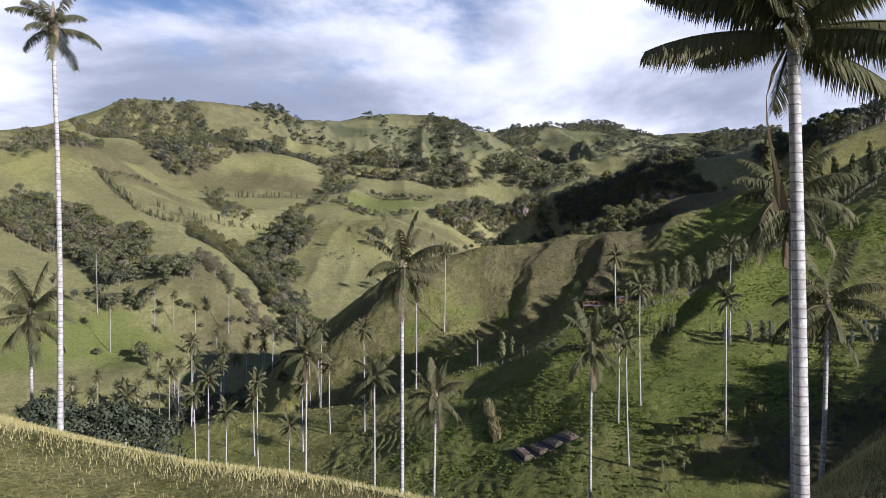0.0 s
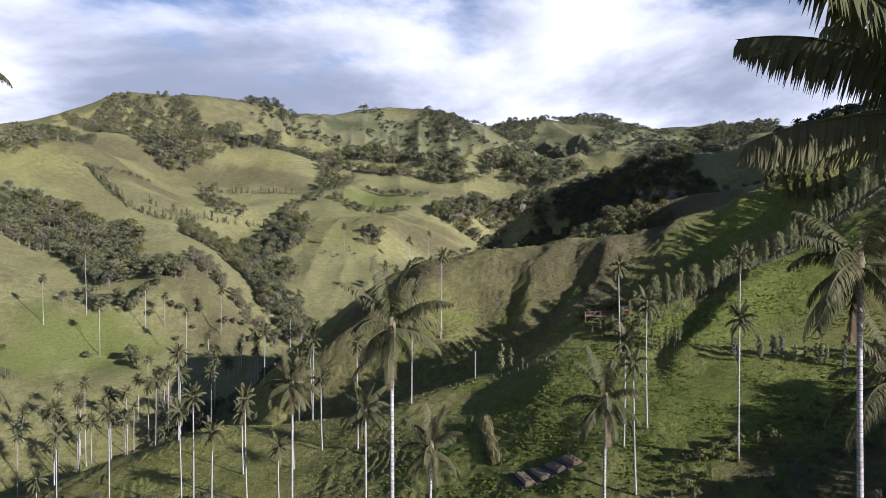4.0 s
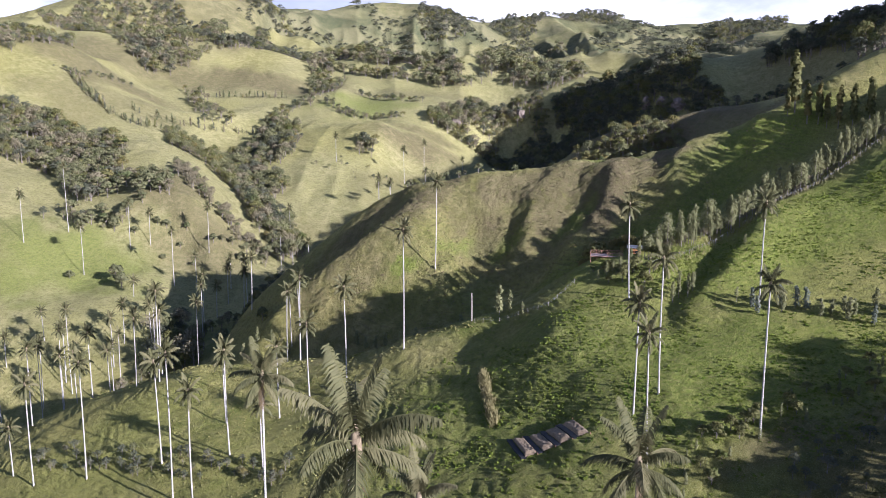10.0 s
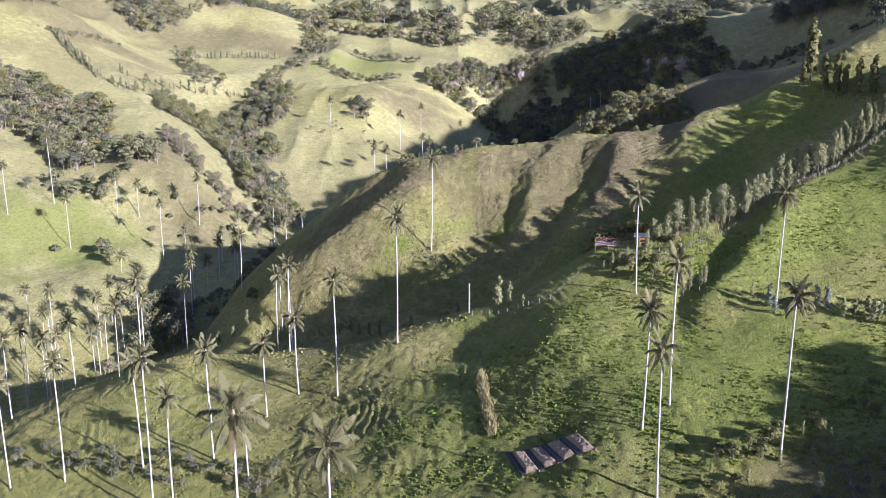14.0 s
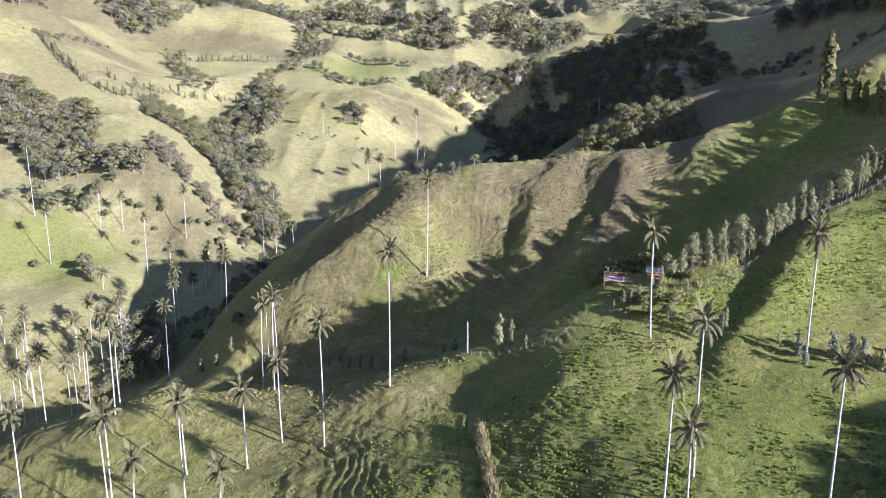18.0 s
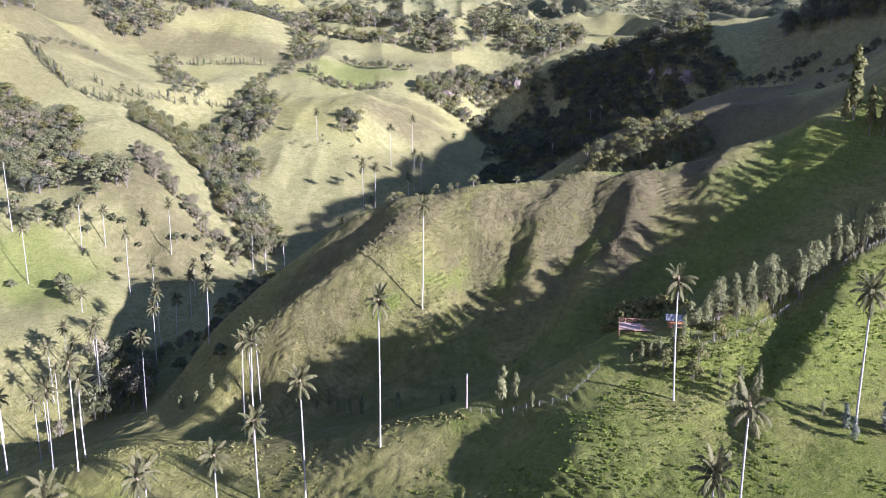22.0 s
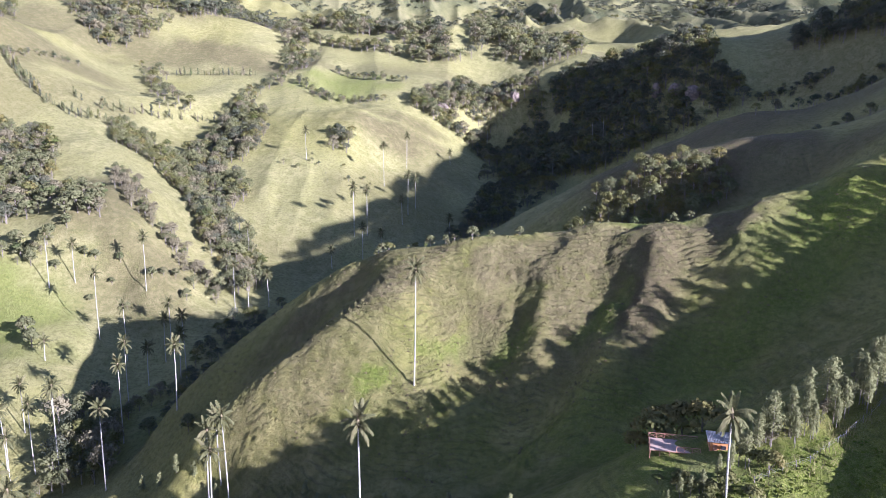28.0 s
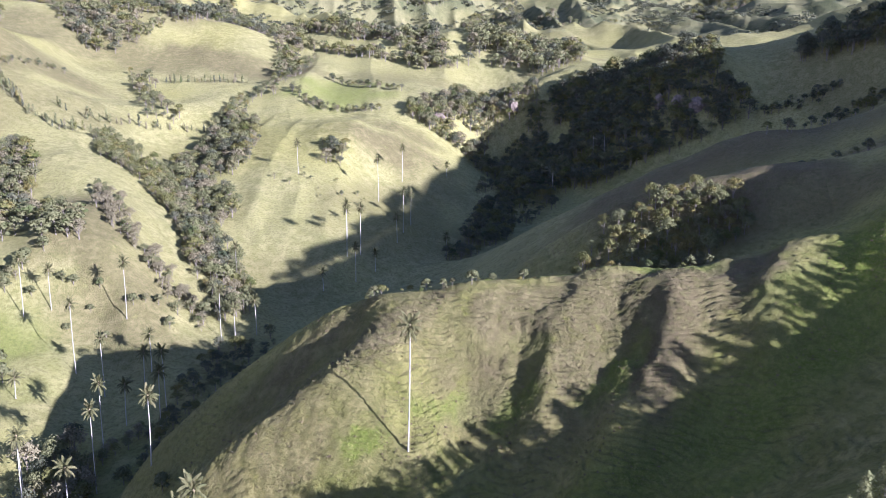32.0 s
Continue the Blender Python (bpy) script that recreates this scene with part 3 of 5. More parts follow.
def ground_cover(x, y, z, slope):
    lush, dry, bare = (np.zeros(x.shape) for _ in range(3))
    for out, rows in ((lush, LUSH), (dry, DRY), (bare, BARE)):
        for cx, cy, rx, ry, turn in rows:
            near = (np.abs(x - cx) < 2 * max(rx, ry)) & (np.abs(y - cy) < 2 * max(rx, ry))
            out[near] = np.maximum(out[near], blob(x[near], y[near], cx, cy, rx, ry, turn))
    lush = np.clip(lush + 0.35 * (1 - 0.8 * ramp(np.hypot(x, y), 380, 520)) * ramp(lattice(x / 60, y / 60, 41) + 0.5 * lattice(x / 17, y / 17, 42), 0.2, 0.9), 0, 1)
    dry = np.clip(dry + 0.5 * ramp(lattice(x / 120, y / 120, 43) + 0.5 * lattice(x / 35, y / 35, 44), 0.1, 0.9), 0, 1)
    front = (1 - ramp(y, 262, 285)) * ramp(y, 130, 160) * (1 - ramp(x, 90, 125))
    face = ramp(y, 316, 336) * (1 - ramp(y, 372, 384)) * ramp(x, -75, -45) * (1 - ramp(x, 95, 140))
    dry = np.maximum(dry, face * np.clip(0.82 + 0.35 * lattice(x / 13, y / 13, 49) + 0.2 * lattice(x / 4, y / 4, 50), 0, 1) * (1 - 0.8 * lush))
    east = ramp(x, -30, 15)
    patchy = np.clip(0.10 + 0.42 * east * (1 - 0.7 * ramp(x, 60, 100) * ramp(y, 195, 215)) + 0.40 * lattice(x / 15, y / 15, 47) + 0.2 * lattice(x / 5, y / 5, 48), 0, 1)
    lush, dry = np.maximum(lush * (1 - 0.6 * front * (1 - east)), front * patchy), dry * (1 - 0.6 * front)
    # short pale turf farther off, with haze put into its colour
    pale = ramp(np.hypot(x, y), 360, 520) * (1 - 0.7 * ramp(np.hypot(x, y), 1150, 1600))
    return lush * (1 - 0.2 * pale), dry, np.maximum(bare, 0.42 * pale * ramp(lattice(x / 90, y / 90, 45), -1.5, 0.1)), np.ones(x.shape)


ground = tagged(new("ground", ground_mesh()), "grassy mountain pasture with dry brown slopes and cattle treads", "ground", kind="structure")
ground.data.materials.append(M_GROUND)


# ---- helpers for things ----
def part(name, bm, material, parent=None, label=""):
    """Links a bmesh, or a mesh, as one object under a thing or a part."""
    if isinstance(bm, bmesh.types.BMesh):
        me = bpy.data.meshes.new(name)
        bm.to_mesh(me)
        bm.free()
    else:
        me = bm
    if not me.materials:
        me.materials.append(material)
    ob = new(name, me)
    ob.parent = parent
    return tagged(ob, label)


def arrays_mesh(name, verts, faces, material, smooth=False):
    me = bpy.data.meshes.new(name)
    me.from_pydata(verts, [], faces)
    if smooth:
        me.polygons.foreach_set("use_smooth", [True] * len(me.polygons))
    me.materials.append(material)
    return me


def tube(rings, sides, close=True):
    """Verts and faces of a tube through (centre, radius) rings."""
    verts, faces = [], []
    for c, r in rings:
        verts += [(c[0] + r * math.cos(2 * math.pi * k / sides), c[1] + r * math.sin(2 * math.pi * k / sides), c[2]) for k in range(sides)]
    for a in range(len(rings) - 1):
        faces += [(a * sides + k, a * sides + (k + 1) % sides, (a + 1) * sides + (k + 1) % sides, (a + 1) * sides + k) for k in range(sides)]
    if close:
        faces.append(tuple(range((len(rings) - 1) * sides, len(rings) * sides)))
    return verts, faces


# ---- wax palms ----
def frond_mesh(name, rise, droop, length, pairs, rng, material, width=1.0, hang=0.0):
    """A feather leaf that leaves the stem along +x at the angle rise and bends over by droop degrees; leaflets hang from both sides."""
    spine, angle, p = [], radians(rise), np.array([0.0, 0.0, 0.0])
    n = 12
    for k in range(n + 1):
        spine.append(p.copy())
        angle -= radians(droop) / n * (0.5 + k / n)
        p = p + np.array([math.cos(angle), 0, math.sin(angle)]) * length / n
    spine = np.array(spine)
    verts, faces = [], []
    for k, c in enumerate(spine):
        r = 0.06 * (1 - 0.85 * k / n)
        verts += [tuple(c + np.array([0, -r * 1.5, 0])), tuple(c + np.array([0, 0, r * 1.6])), tuple(c + np.array([0, r * 1.5, 0]))]
        if k:
            a = 3 * (k - 1)
            faces += [(a, a + 1, a + 4, a + 3), (a + 1, a + 2, a + 5, a + 4), (a + 2, a, a + 3, a + 5)]
    for k in range(pairs):
        f = 0.12 + 0.86 * k / (pairs - 1)
        u = f * n
        i = min(int(u), n - 1)
        base = spine[i] + (spine[i + 1] - spine[i]) * (u - i)
        along = spine[i + 1] - spine[i]
        along = along / np.linalg.norm(along)
        size = length * 0.21 * math.sin(math.pi * (0.15 + 0.8 * f)) ** 0.6
        for side in (-1, 1):
            spread = rng.uniform(0.55, 0.95)
            way = 0.45 * along + np.array([0, side * spread, 0]) + np.array([0, 0, -rng.uniform(0.25, 0.9) - hang])
            way = way / np.linalg.norm(way) * size * rng.uniform(0.8, 1.15)
            tip = base + way + np.array([0, 0, -0.30 * size])
            mid = base + way * 0.55
            w = along * 0.055 * width * length / 5
            a = len(verts)
            verts += [tuple(base - w * 0.5), tuple(base + w * 0.5), tuple(mid + w), tuple(mid - w), tuple(tip)]
            faces += [(a, a + 1, a + 2, a + 3), (a + 3, a + 2, a + 4)]
    return arrays_mesh(name, verts, faces, material)


_rng = random.Random(11)
FROND_FORMS = [(82, 25), (66, 45), (50, 70), (32, 80), (14, 80), (-4, 70), (-24, 50), (-45, 30)]
FRONDS_FINE = [[frond_mesh("frond", r + _rng.uniform(-5, 5), d + _rng.uniform(-8, 8), 5.2, 64, _rng, M_FROND) for _ in range(2)] for r, d in FROND_FORMS]
FRONDS_FAR = [[frond_mesh("frond", r + _rng.uniform(-6, 6), d + _rng.uniform(0, 15), 4.1, 26, _rng, M_FROND, 2.4) for _ in range(2)] for r, d in FROND_FORMS]
FRONDS_FLAT = [[frond_mesh("frond", r + _rng.uniform(-4, 4), d + _rng.uniform(-6, 6), 5.6, 84, _rng, M_FROND, 0.9, 0.8) for _ in range(2)] for r, d in ((84, 20), (70, 35), (54, 45), (36, 40), (22, 34), (12, 30), (4, 28), (-6, 22))]
DEAD_FROND = frond_mesh("dead_frond", -78, 12, 4.6, 30, _rng, M_FROND_DEAD, 1.6)


def trunk_mesh(height, radius, lean, sides, rng):
    rings = []
    n = 14
    bend = rng.uniform(-0.6, 0.6)
    for k in range(n + 1):
        f = k / n
        swell = 1 + 0.35 * math.exp(-f * 18) - 0.3 * f
        off = math.sin(f * math.pi) * bend * 0.35
        rings.append(((lean[0] * f + off, lean[1] * f + off * 0.5, -1.2 + (height + 1.2) * f), radius * swell))
    v, f = tube(rings, sides)
    return arrays_mesh("trunk", v, f, M_TRUNK, True), rings[-1][0]


def heart_mesh(radius):
    v, f = tube([((0, 0, -0.5), radius * 0.9), ((0, 0, 0.0), radius * 1.7), ((0, 0, 0.7), radius * 1.5), ((0, 0, 1.6), radius * 0.7), ((0, 0, 2.3), radius * 0.15)], 10)
    return arrays_mesh("crownshaft", v, f, M_HEART, True)


M_HEART = plain("palm_heart", (0.13, 0.10, 0.06), (0.25, 0.20, 0.13), 3.0)
HEART = heart_mesh(0.22)


def dead_ribbon():
    """A dry leaf that has folded down from the crown and hangs beside the trunk."""
    line = [(-0.30, 0.0), (-0.75, -0.9), (-1.02, -1.9), (-1.0, -2.8), (-0.82, -3.9), (-0.62, -4.9), (-0.45, -6.2)]
    wide = (0.10, 0.20, 0.16, 0.09, 0.08, 0.14, 0.30)
    verts, faces = [], []
    for k, ((px, pz), w) in enumerate(zip(line, wide)):
        t = 0.5 + 0.35 * k
        a = Vector((math.cos(t), math.sin(t), 0)) * w
        verts += [(px - a.x, -a.y, pz), (px + a.x * 0.2, a.y * 0.2 + 0.05, pz + 0.02), (px + a.x, a.y, pz)]
        if k:
            b = 3 * (k - 1)
            faces += [(b, b + 1, b + 4, b + 3), (b + 1, b + 2, b + 5, b + 4)]
    return arrays_mesh("dead_frond", verts, faces, M_FROND_DEAD)


def wax_palm(x, y, height, rng, fine=False, radius=0.22, leaves=None, size=1.0, label="tall slender wax palm with a pale ringed trunk on the pasture", dead=0, lean=None, forms=(0, 7.6), bank=None):
    z = float(land(x, y)[0])
    base = tagged(new("wax_palm"), label, "palm tree", "wax palms on the slopes")
    base.location = (x, y, z)
    lean = lean or (rng.uniform(-0.7, 0.7), rng.uniform(-0.5, 0.5))
    me, top = trunk_mesh(height, radius, lean, 16 if fine else 7, rng)
    part("trunk", me, M_TRUNK, base)
    heart = part("crownshaft", HEART, M_HEART, base)
    heart.location = top
    count = leaves or rng.randint(17, 23)
    bank = bank or (FRONDS_FINE if fine else FRONDS_FAR)
    for k in range(count):
        form = min(7, int(forms[0] + (k + 0.5) / count * (forms[1] - forms[0])))
        fr = part("frond", rng.choice(bank[form]), M_FROND, base)
        s = size * rng.uniform(0.85, 1.12)
        fr.location = (top[0], top[1], top[2] + 1.1 - 0.16 * form)
        fr.rotation_euler = (radians(rng.uniform(-8, 8)), radians(rng.uniform(-7, 7)), k * 2.39996 + rng.uniform(-0.35, 0.35))
        fr.scale = (s, s, s)
    for k in range(dead):
        fr = part("dead_frond", DEAD_FROND, M_FROND_DEAD, base, "dry brown hanging frond")
        fr.location = (top[0], top[1], top[2] + 0.2)
        fr.rotation_euler = (0, 0, rng.uniform(0, 6.28))
    return base


# cabin ridge and the pit meadow: (east, north, height)
SLOPE_PALMS = [(-65, 205.4, 40.0), (-59.4, 203.6, 29.7), (-54.6, 220.2, 29.1), (-43, 209.1, 19.1), (-44.7, 237.4, 21.5), (-37, 244, 22.8), (-25, 236.2, 32.5), (-9.1, 248.2, 36.4), (53.6, 230.1, 26.0), (42.3, 180.9, 24.5), (41.1, 165.6, 28.1), (48.9, 185.2, 30.1), (81.5, 212, 26.8), (62.7, 165.9, 30.4)]
# valley to the west: (east, north, height)
VALLEY_PALMS = [(-184.2, 368.8, 32.4), (-137.4, 275.2, 27.4), (-174.8, 378, 41.8), (-97.3, 228.5, 33.9), (-152.1, 380.1, 26.4), (-149.5, 392.9, 29.7), (-144.3, 401.5, 29.4), (-57.1, 311.5, 32.5), (-52.2, 313.8, 34.1), (0.4, 329.4, 35.7), (-107.3, 359.2, 30.6), (-126.5, 430.7, 32.8), (-126.9, 456.1, 19.4), (-109.4, 457.8, 31.3), (-145.6, 479.3, 29.1), (-120, 406.7, 34.6), (-85.9, 373.8, 25.4), (-108.9, 448, 27.2), (-163.7, 414, 22.0), (-161.9, 395.8, 25.6), (-213.8, 392.5, 15.9), (-171.4, 343.6, 42.1), (-114.8, 233.1, 30.5)]
# far hillsides: (east, north, height)
HILL_PALMS = [(-127.1, 481.2, 23.1), (-264.1, 508.1, 31.7), (-243.1, 524.7, 44.1), (-219.1, 491.4, 31.6), (-200.9, 519.5, 31.0), (-190.4, 527.6, 22.2), (-162.2, 488.3, 34.7), (-112.7, 608.6, 23.7), (-48.3, 673.3, 21.4), (-39.3, 682.4, 20.7), (-152.1, 528.7, 31.0), (-130.4, 500, 20.4), (-106.9, 543.7, 27.7), (-97.4, 537.4, 20.0), (-88.5, 549.1, 20.4), (-46.4, 649.9, 36.9), (-37.5, 655.7, 33.2), (-29.3, 745.8, 34.5), (-11.4, 801.7, 30.2), (-8.5, 697.1, 31.0), (-2.9, 711.6, 25.0), (-38.9, 629.1, 24.0), (-58.5, 614.9, 13.7), (-94.3, 751.4, 24.9), (29.6, 836.2, 12.9), (73, 933.6, 24.5), (-12.6, 681.6, 19.6), (-26.5, 641.6, 14.4), (23, 672.3, 17.3), (165, 833.4, 34.0)]
# far hillsides: (east, north, height)
HILL_PALMS_MORE = [(174.5, 831, 31.9), (124.2, 813, 29)]
# more of the western stands
STAND_PALMS = [(-172.1, 364.5, 40.0), (-91.5, 270.6, 30.8), (-74.6, 224.8, 29.4), (-45.3, 275.1, 29.2), (-94.5, 281.5, 23.6), (-103.1, 280, 24.3), (-138.7, 338.8, 26.0), (-58.9, 330.3, 22.7), (-176, 459.6, 10.2), (-125.1, 241.1, 15.2), (-138.3, 389.5, 38.9), (-203.1, 409.5, 16.8), (-184.9, 393.6, 23.8), (-147, 360.4, 27.2), (-60.1, 237.4, 19.3), (-160, 352, 32.5), (-155, 330, 32.3), (-190, 345, 36.7), (-128, 300, 26.2), (-181, 385, 27.8)]
NEAR_PALMS = [(-4, 70, 37), (-1.6, 98.9, 44), (17.8, 90.5, 43), (-25.6, 137.1, 60), (-13.1, 135.4, 52.6), (30.6, 60.6, 13.5), (-44, 80, 36)]

rng = random.Random(5)
for rows in (SLOPE_PALMS, VALLEY_PALMS, HILL_PALMS, HILL_PALMS_MORE, STAND_PALMS):
    for x, y, h in rows:
        wax_palm(x, y, h - 1.0, rng)
for x, y, h in NEAR_PALMS:
    wax_palm(x, y, h, rng, fine=True, label="wax palm with drooping feathery fronds and a whitish trunk", dead=1)
near_palm = wax_palm(13.7, 28.5, 20.6, rng, fine=True, radius=0.30, leaves=22, bank=FRONDS_FLAT, label="wax palm with a dead frond hanging down its ringed trunk", dead=0, forms=(0.5, 7.9), lean=(-0.32, 0))
part("dead_frond", dead_ribbon(), M_FROND_DEAD, near_palm, "dry brown leaf folded down beside the trunk").location = (-0.32, 0, 20.2)
wax_palm(-25.0, 48.6, 26.2, rng, fine=True, lean=(-0.3, 0), radius=0.19, size=0.62, leaves=12, forms=(1, 6), label="very tall slim wax palm with a small yellowish crown")
wax_palm(26.3, 56, 22, rng, fine=True, lean=(-0.2, 0), label="wax palm with brown dead fronds hanging below its crown", dead=3, forms=(1, 7))


# ---- broadleaved trees ----
def crown_arrays(nrng, lumps, per, size):
    """Leaf sprays, one quad each, over a set of (centre, radii) lumps."""
    out = []
    for (cx, cy, cz), (rx, ry, rz) in lumps:
        d = nrng.normal(size=(per, 3))
        d[:, 2] = np.where(d[:, 2] < -0.35, -d[:, 2] * 0.6, d[:, 2])
        d /= np.linalg.norm(d, axis=1, keepdims=True)
        p = np.array([cx, cy, cz]) + d * np.array([rx, ry, rz]) * nrng.uniform(0.62, 1.06, (per, 1))
        n = d + nrng.normal(size=(per, 3)) * 0.55
        n /= np.linalg.norm(n, axis=1, keepdims=True)
        a = np.cross(n, nrng.normal(size=(per, 3)))
        a /= np.linalg.norm(a, axis=1, keepdims=True) + 1e-9
        b = np.cross(n, a)
        s = size * nrng.uniform(0.6, 1.35, (per, 1))
        w = s * nrng.uniform(0.45, 0.8, (per, 1))
        quad = np.stack([p - a * s, p - b * w, p + a * s, p + b * w], 1).reshape(-1, 3)
        soft = 0.62 * d + 0.38 * n + np.array([0, 0, 0.12])
        soft = np.repeat(soft / np.linalg.norm(soft, axis=1, keepdims=True), 4, 0)
        out.append(np.concatenate([quad, soft], 1))
    return np.concatenate(out)


def placed(c, m, o):
    """Corners, and their normals where they have any, turned and sized by m and moved to o."""
    if c.shape[1] == 3:
        return c @ m.T + o
    return np.concatenate([c[:, :3] @ m.T + o, c[:, 3:] @ np.linalg.inv(m)], 1)


def stem_arrays(rings, sides=5):
    v, f = tube(rings, sides, close=False)
    return np.array(v)[np.array(f)].reshape(-1, 3)


def limb(a, b, r):
    """A tapered branch from a to b, as quads."""
    a, b = np.array(a, float), np.array(b, float)
    return stem_arrays([(a, r), (a + (b - a) * 0.5 + np.array([0, 0, 0.1]), r * 0.75), (b, r * 0.35)], 4)


def broad_tree(nrng, height, spread, per, size, bare=0.3, flat=0.75, count=9):
    """Crown and stem of a spreading tree."""
    lumps, stems = [], []
    fork = height * bare
    stems.append(stem_arrays([((0, 0, -0.8), height * 0.035), ((0.05, 0, fork * 0.5), height * 0.026), ((0.1, 0.1, fork), height * 0.022), ((0.1, 0, height * 0.75), height * 0.008)]))
    for k in range(count):
        ang, f = k * 2.4 + nrng.uniform(-0.4, 0.4), (k + 0.5) / count
        rad = spread * math.sqrt(f) * nrng.uniform(0.55, 0.9)
        c = (rad * math.cos(ang), rad * math.sin(ang), height * (0.84 - 0.5 * f * nrng.uniform(0.4, 1.2)))
        r = spread * nrng.uniform(0.32, 0.52)
        lumps.append((c, (r, r, r * flat)))
        if k % 2 == 0:
            stems.append(limb((0.08, 0.05, fork * nrng.uniform(0.8, 1.4)), c, height * 0.012))
    return crown_arrays(nrng, lumps, per, size), np.concatenate(stems)


def slim_tree(nrng, height, width, per, size, clear=0.3, count=11):
    """Crown and stem of a narrow upright tree with a clear lower trunk."""
    lumps = []
    for k in range(count):
        f = (k + 0.5) / count
        z = height * (clear + (1 - clear) * f)
        r = width * (0.35 + 0.65 * math.sin(math.pi * min(1, 0.25 + 0.75 * f)) ** 0.8) * nrng.uniform(0.7, 1.2)
        lumps.append(((nrng.uniform(-0.3, 0.3) * width, nrng.uniform(-0.3, 0.3) * width, z), (r * 0.8, r * 0.8, height / count * 1.25)))
    return crown_arrays(nrng, lumps, per, size), stem_arrays([((0, 0, -0.6), height * 0.013), ((0.1, 0.05, height * 0.5), height * 0.010), ((0, 0.1, height * 0.95), height * 0.004)])


def quad_mesh(name, groups):
    """One mesh from (quad corner array, material) pairs."""
    me = bpy.data.meshes.new(name)
    normals = np.concatenate([g[:, 3:] if g.shape[1] == 6 else np.zeros((len(g), 3)) for g, _ in groups])
    v = np.concatenate([g[:, :3] for g, _ in groups])
    n = len(v) // 4
    me.vertices.add(len(v))
    me.vertices.foreach_set("co", v.astype(np.float32).ravel())
    me.loops.add(len(v))
    me.loops.foreach_set("vertex_index", np.arange(len(v)))
    me.polygons.add(n)
    me.polygons.foreach_set("loop_start", np.arange(0, len(v), 4))
    me.polygons.foreach_set("material_index", np.concatenate([np.full(len(g) // 4, k) for k, (g, _) in enumerate(groups)]))
    for _, mat in groups:
        me.materials.append(mat)
    me.update(calc_edges=True)
    if normals.any():
        q = v.reshape(-1, 4, 3)
        flat = np.repeat(np.cross(q[:, 2] - q[:, 0], q[:, 3] - q[:, 1]), 4, 0)
        normals = np.where(normals.any(1, keepdims=True), normals, flat)
        normals /= np.linalg.norm(normals, axis=1, keepdims=True) + 1e-9
        me.attributes.new("custom_normal", "FLOAT_VECTOR", "POINT").data.foreach_set("vector", normals.astype(np.float32).ravel())
    return me


NR = np.random.default_rng(3)
WILD = [broad_tree(NR, 10, NR.uniform(3.2, 4.6), 52, 0.36, NR.uniform(0.15, 0.35), NR.uniform(0.8, 1.2), 11) for _ in range(10)]
WILD_FAR = [broad_tree(NR, 10, NR.uniform(3.6, 5), 24, 0.58, 0.15, 1.1, 10) for _ in range(8)]
SLIM_FAR = [slim_tree(NR, 10, 1.7, 8, 0.9, 0.1, 8) for _ in range(4)]


def inside(px, py, poly):
    hit = np.zeros(px.shape, bool)
    for (x0, y0), (x1, y1) in zip(poly, poly[1:] + poly[:1]):
        cross = ((y0 > py) != (y1 > py)) & (px < (x1 - x0) * (py - y0) / ((y1 - y0) or 1e-9) + x0)
        hit ^= cross
    return hit


def scatter(poly, gap, nrng):
    xs, ys = [p[0] for p in poly], [p[1] for p in poly]
    gx, gy = np.meshgrid(np.arange(min(xs), max(xs) + gap, gap), np.arange(min(ys), max(ys) + gap, gap))
    gx = gx.ravel() + nrng.uniform(-0.5, 0.5, gx.size) * gap
    gy = gy.ravel() + nrng.uniform(-0.5, 0.5, gy.size) * gap
    keep = inside(gx, gy, poly) & (lattice(gx / (3 * gap), gy / (3 * gap), 77) > -0.62)
    return gx[keep], gy[keep]


def leaf_mix(leaf):
    """The kinds of foliage that stand side by side in a wood."""
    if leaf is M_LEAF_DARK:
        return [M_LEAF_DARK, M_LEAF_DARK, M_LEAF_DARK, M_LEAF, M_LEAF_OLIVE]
    if leaf is M_LEAF_OLIVE:
        return [M_LEAF_OLIVE, M_LEAF_OLIVE, M_LEAF_GUM, M_LEAF]
    if leaf is M_LEAF_BROWN:
        return [M_LEAF_BROWN, M_LEAF_BROWN, M_LEAF_BROWN, M_LEAF]
    return [M_LEAF, M_LEAF, M_LEAF_DARK, M_LEAF_OLIVE, M_LEAF_GUM, M_LEAF_BROWN]


def wood(name, poly, gap, height, label, bank=None, leaf=None, category="woodland"):
    """A stretch of woodland: many trees in one mesh."""
    bank = bank or WILD
    x, y = scatter(poly, gap, NR)
    z = land(x, y)
    stems, mats = [], leaf_mix(leaf)
    crowns = [[] for _ in mats]
    for k in range(len(x)):
        c, s = bank[NR.integers(len(bank))]
        h = height * NR.choice((0.6, 0.8, 1.0, 1.0, 1.15, 1.45)) * NR.uniform(0.85, 1.1) / 10
        w = h * NR.uniform(0.85, 1.25)
        t = NR.uniform(0, 6.28)
        m = np.array([[math.cos(t) * w, -math.sin(t) * w, 0], [math.sin(t) * w, math.cos(t) * w, 0], [0, 0, h]])
        o = np.array([x[k], y[k], z[k]])
        crowns[NR.integers(len(mats))].append(placed(c, m, o))
        stems.append(s @ m.T + o)
    ob = new(name, quad_mesh(name, [(np.concatenate(g), mt) for g, mt in zip(crowns, mats) if g] + [(np.concatenate(stems), M_WOODTRUNK)]))
    return tagged(ob, label, category, kind="stuff")


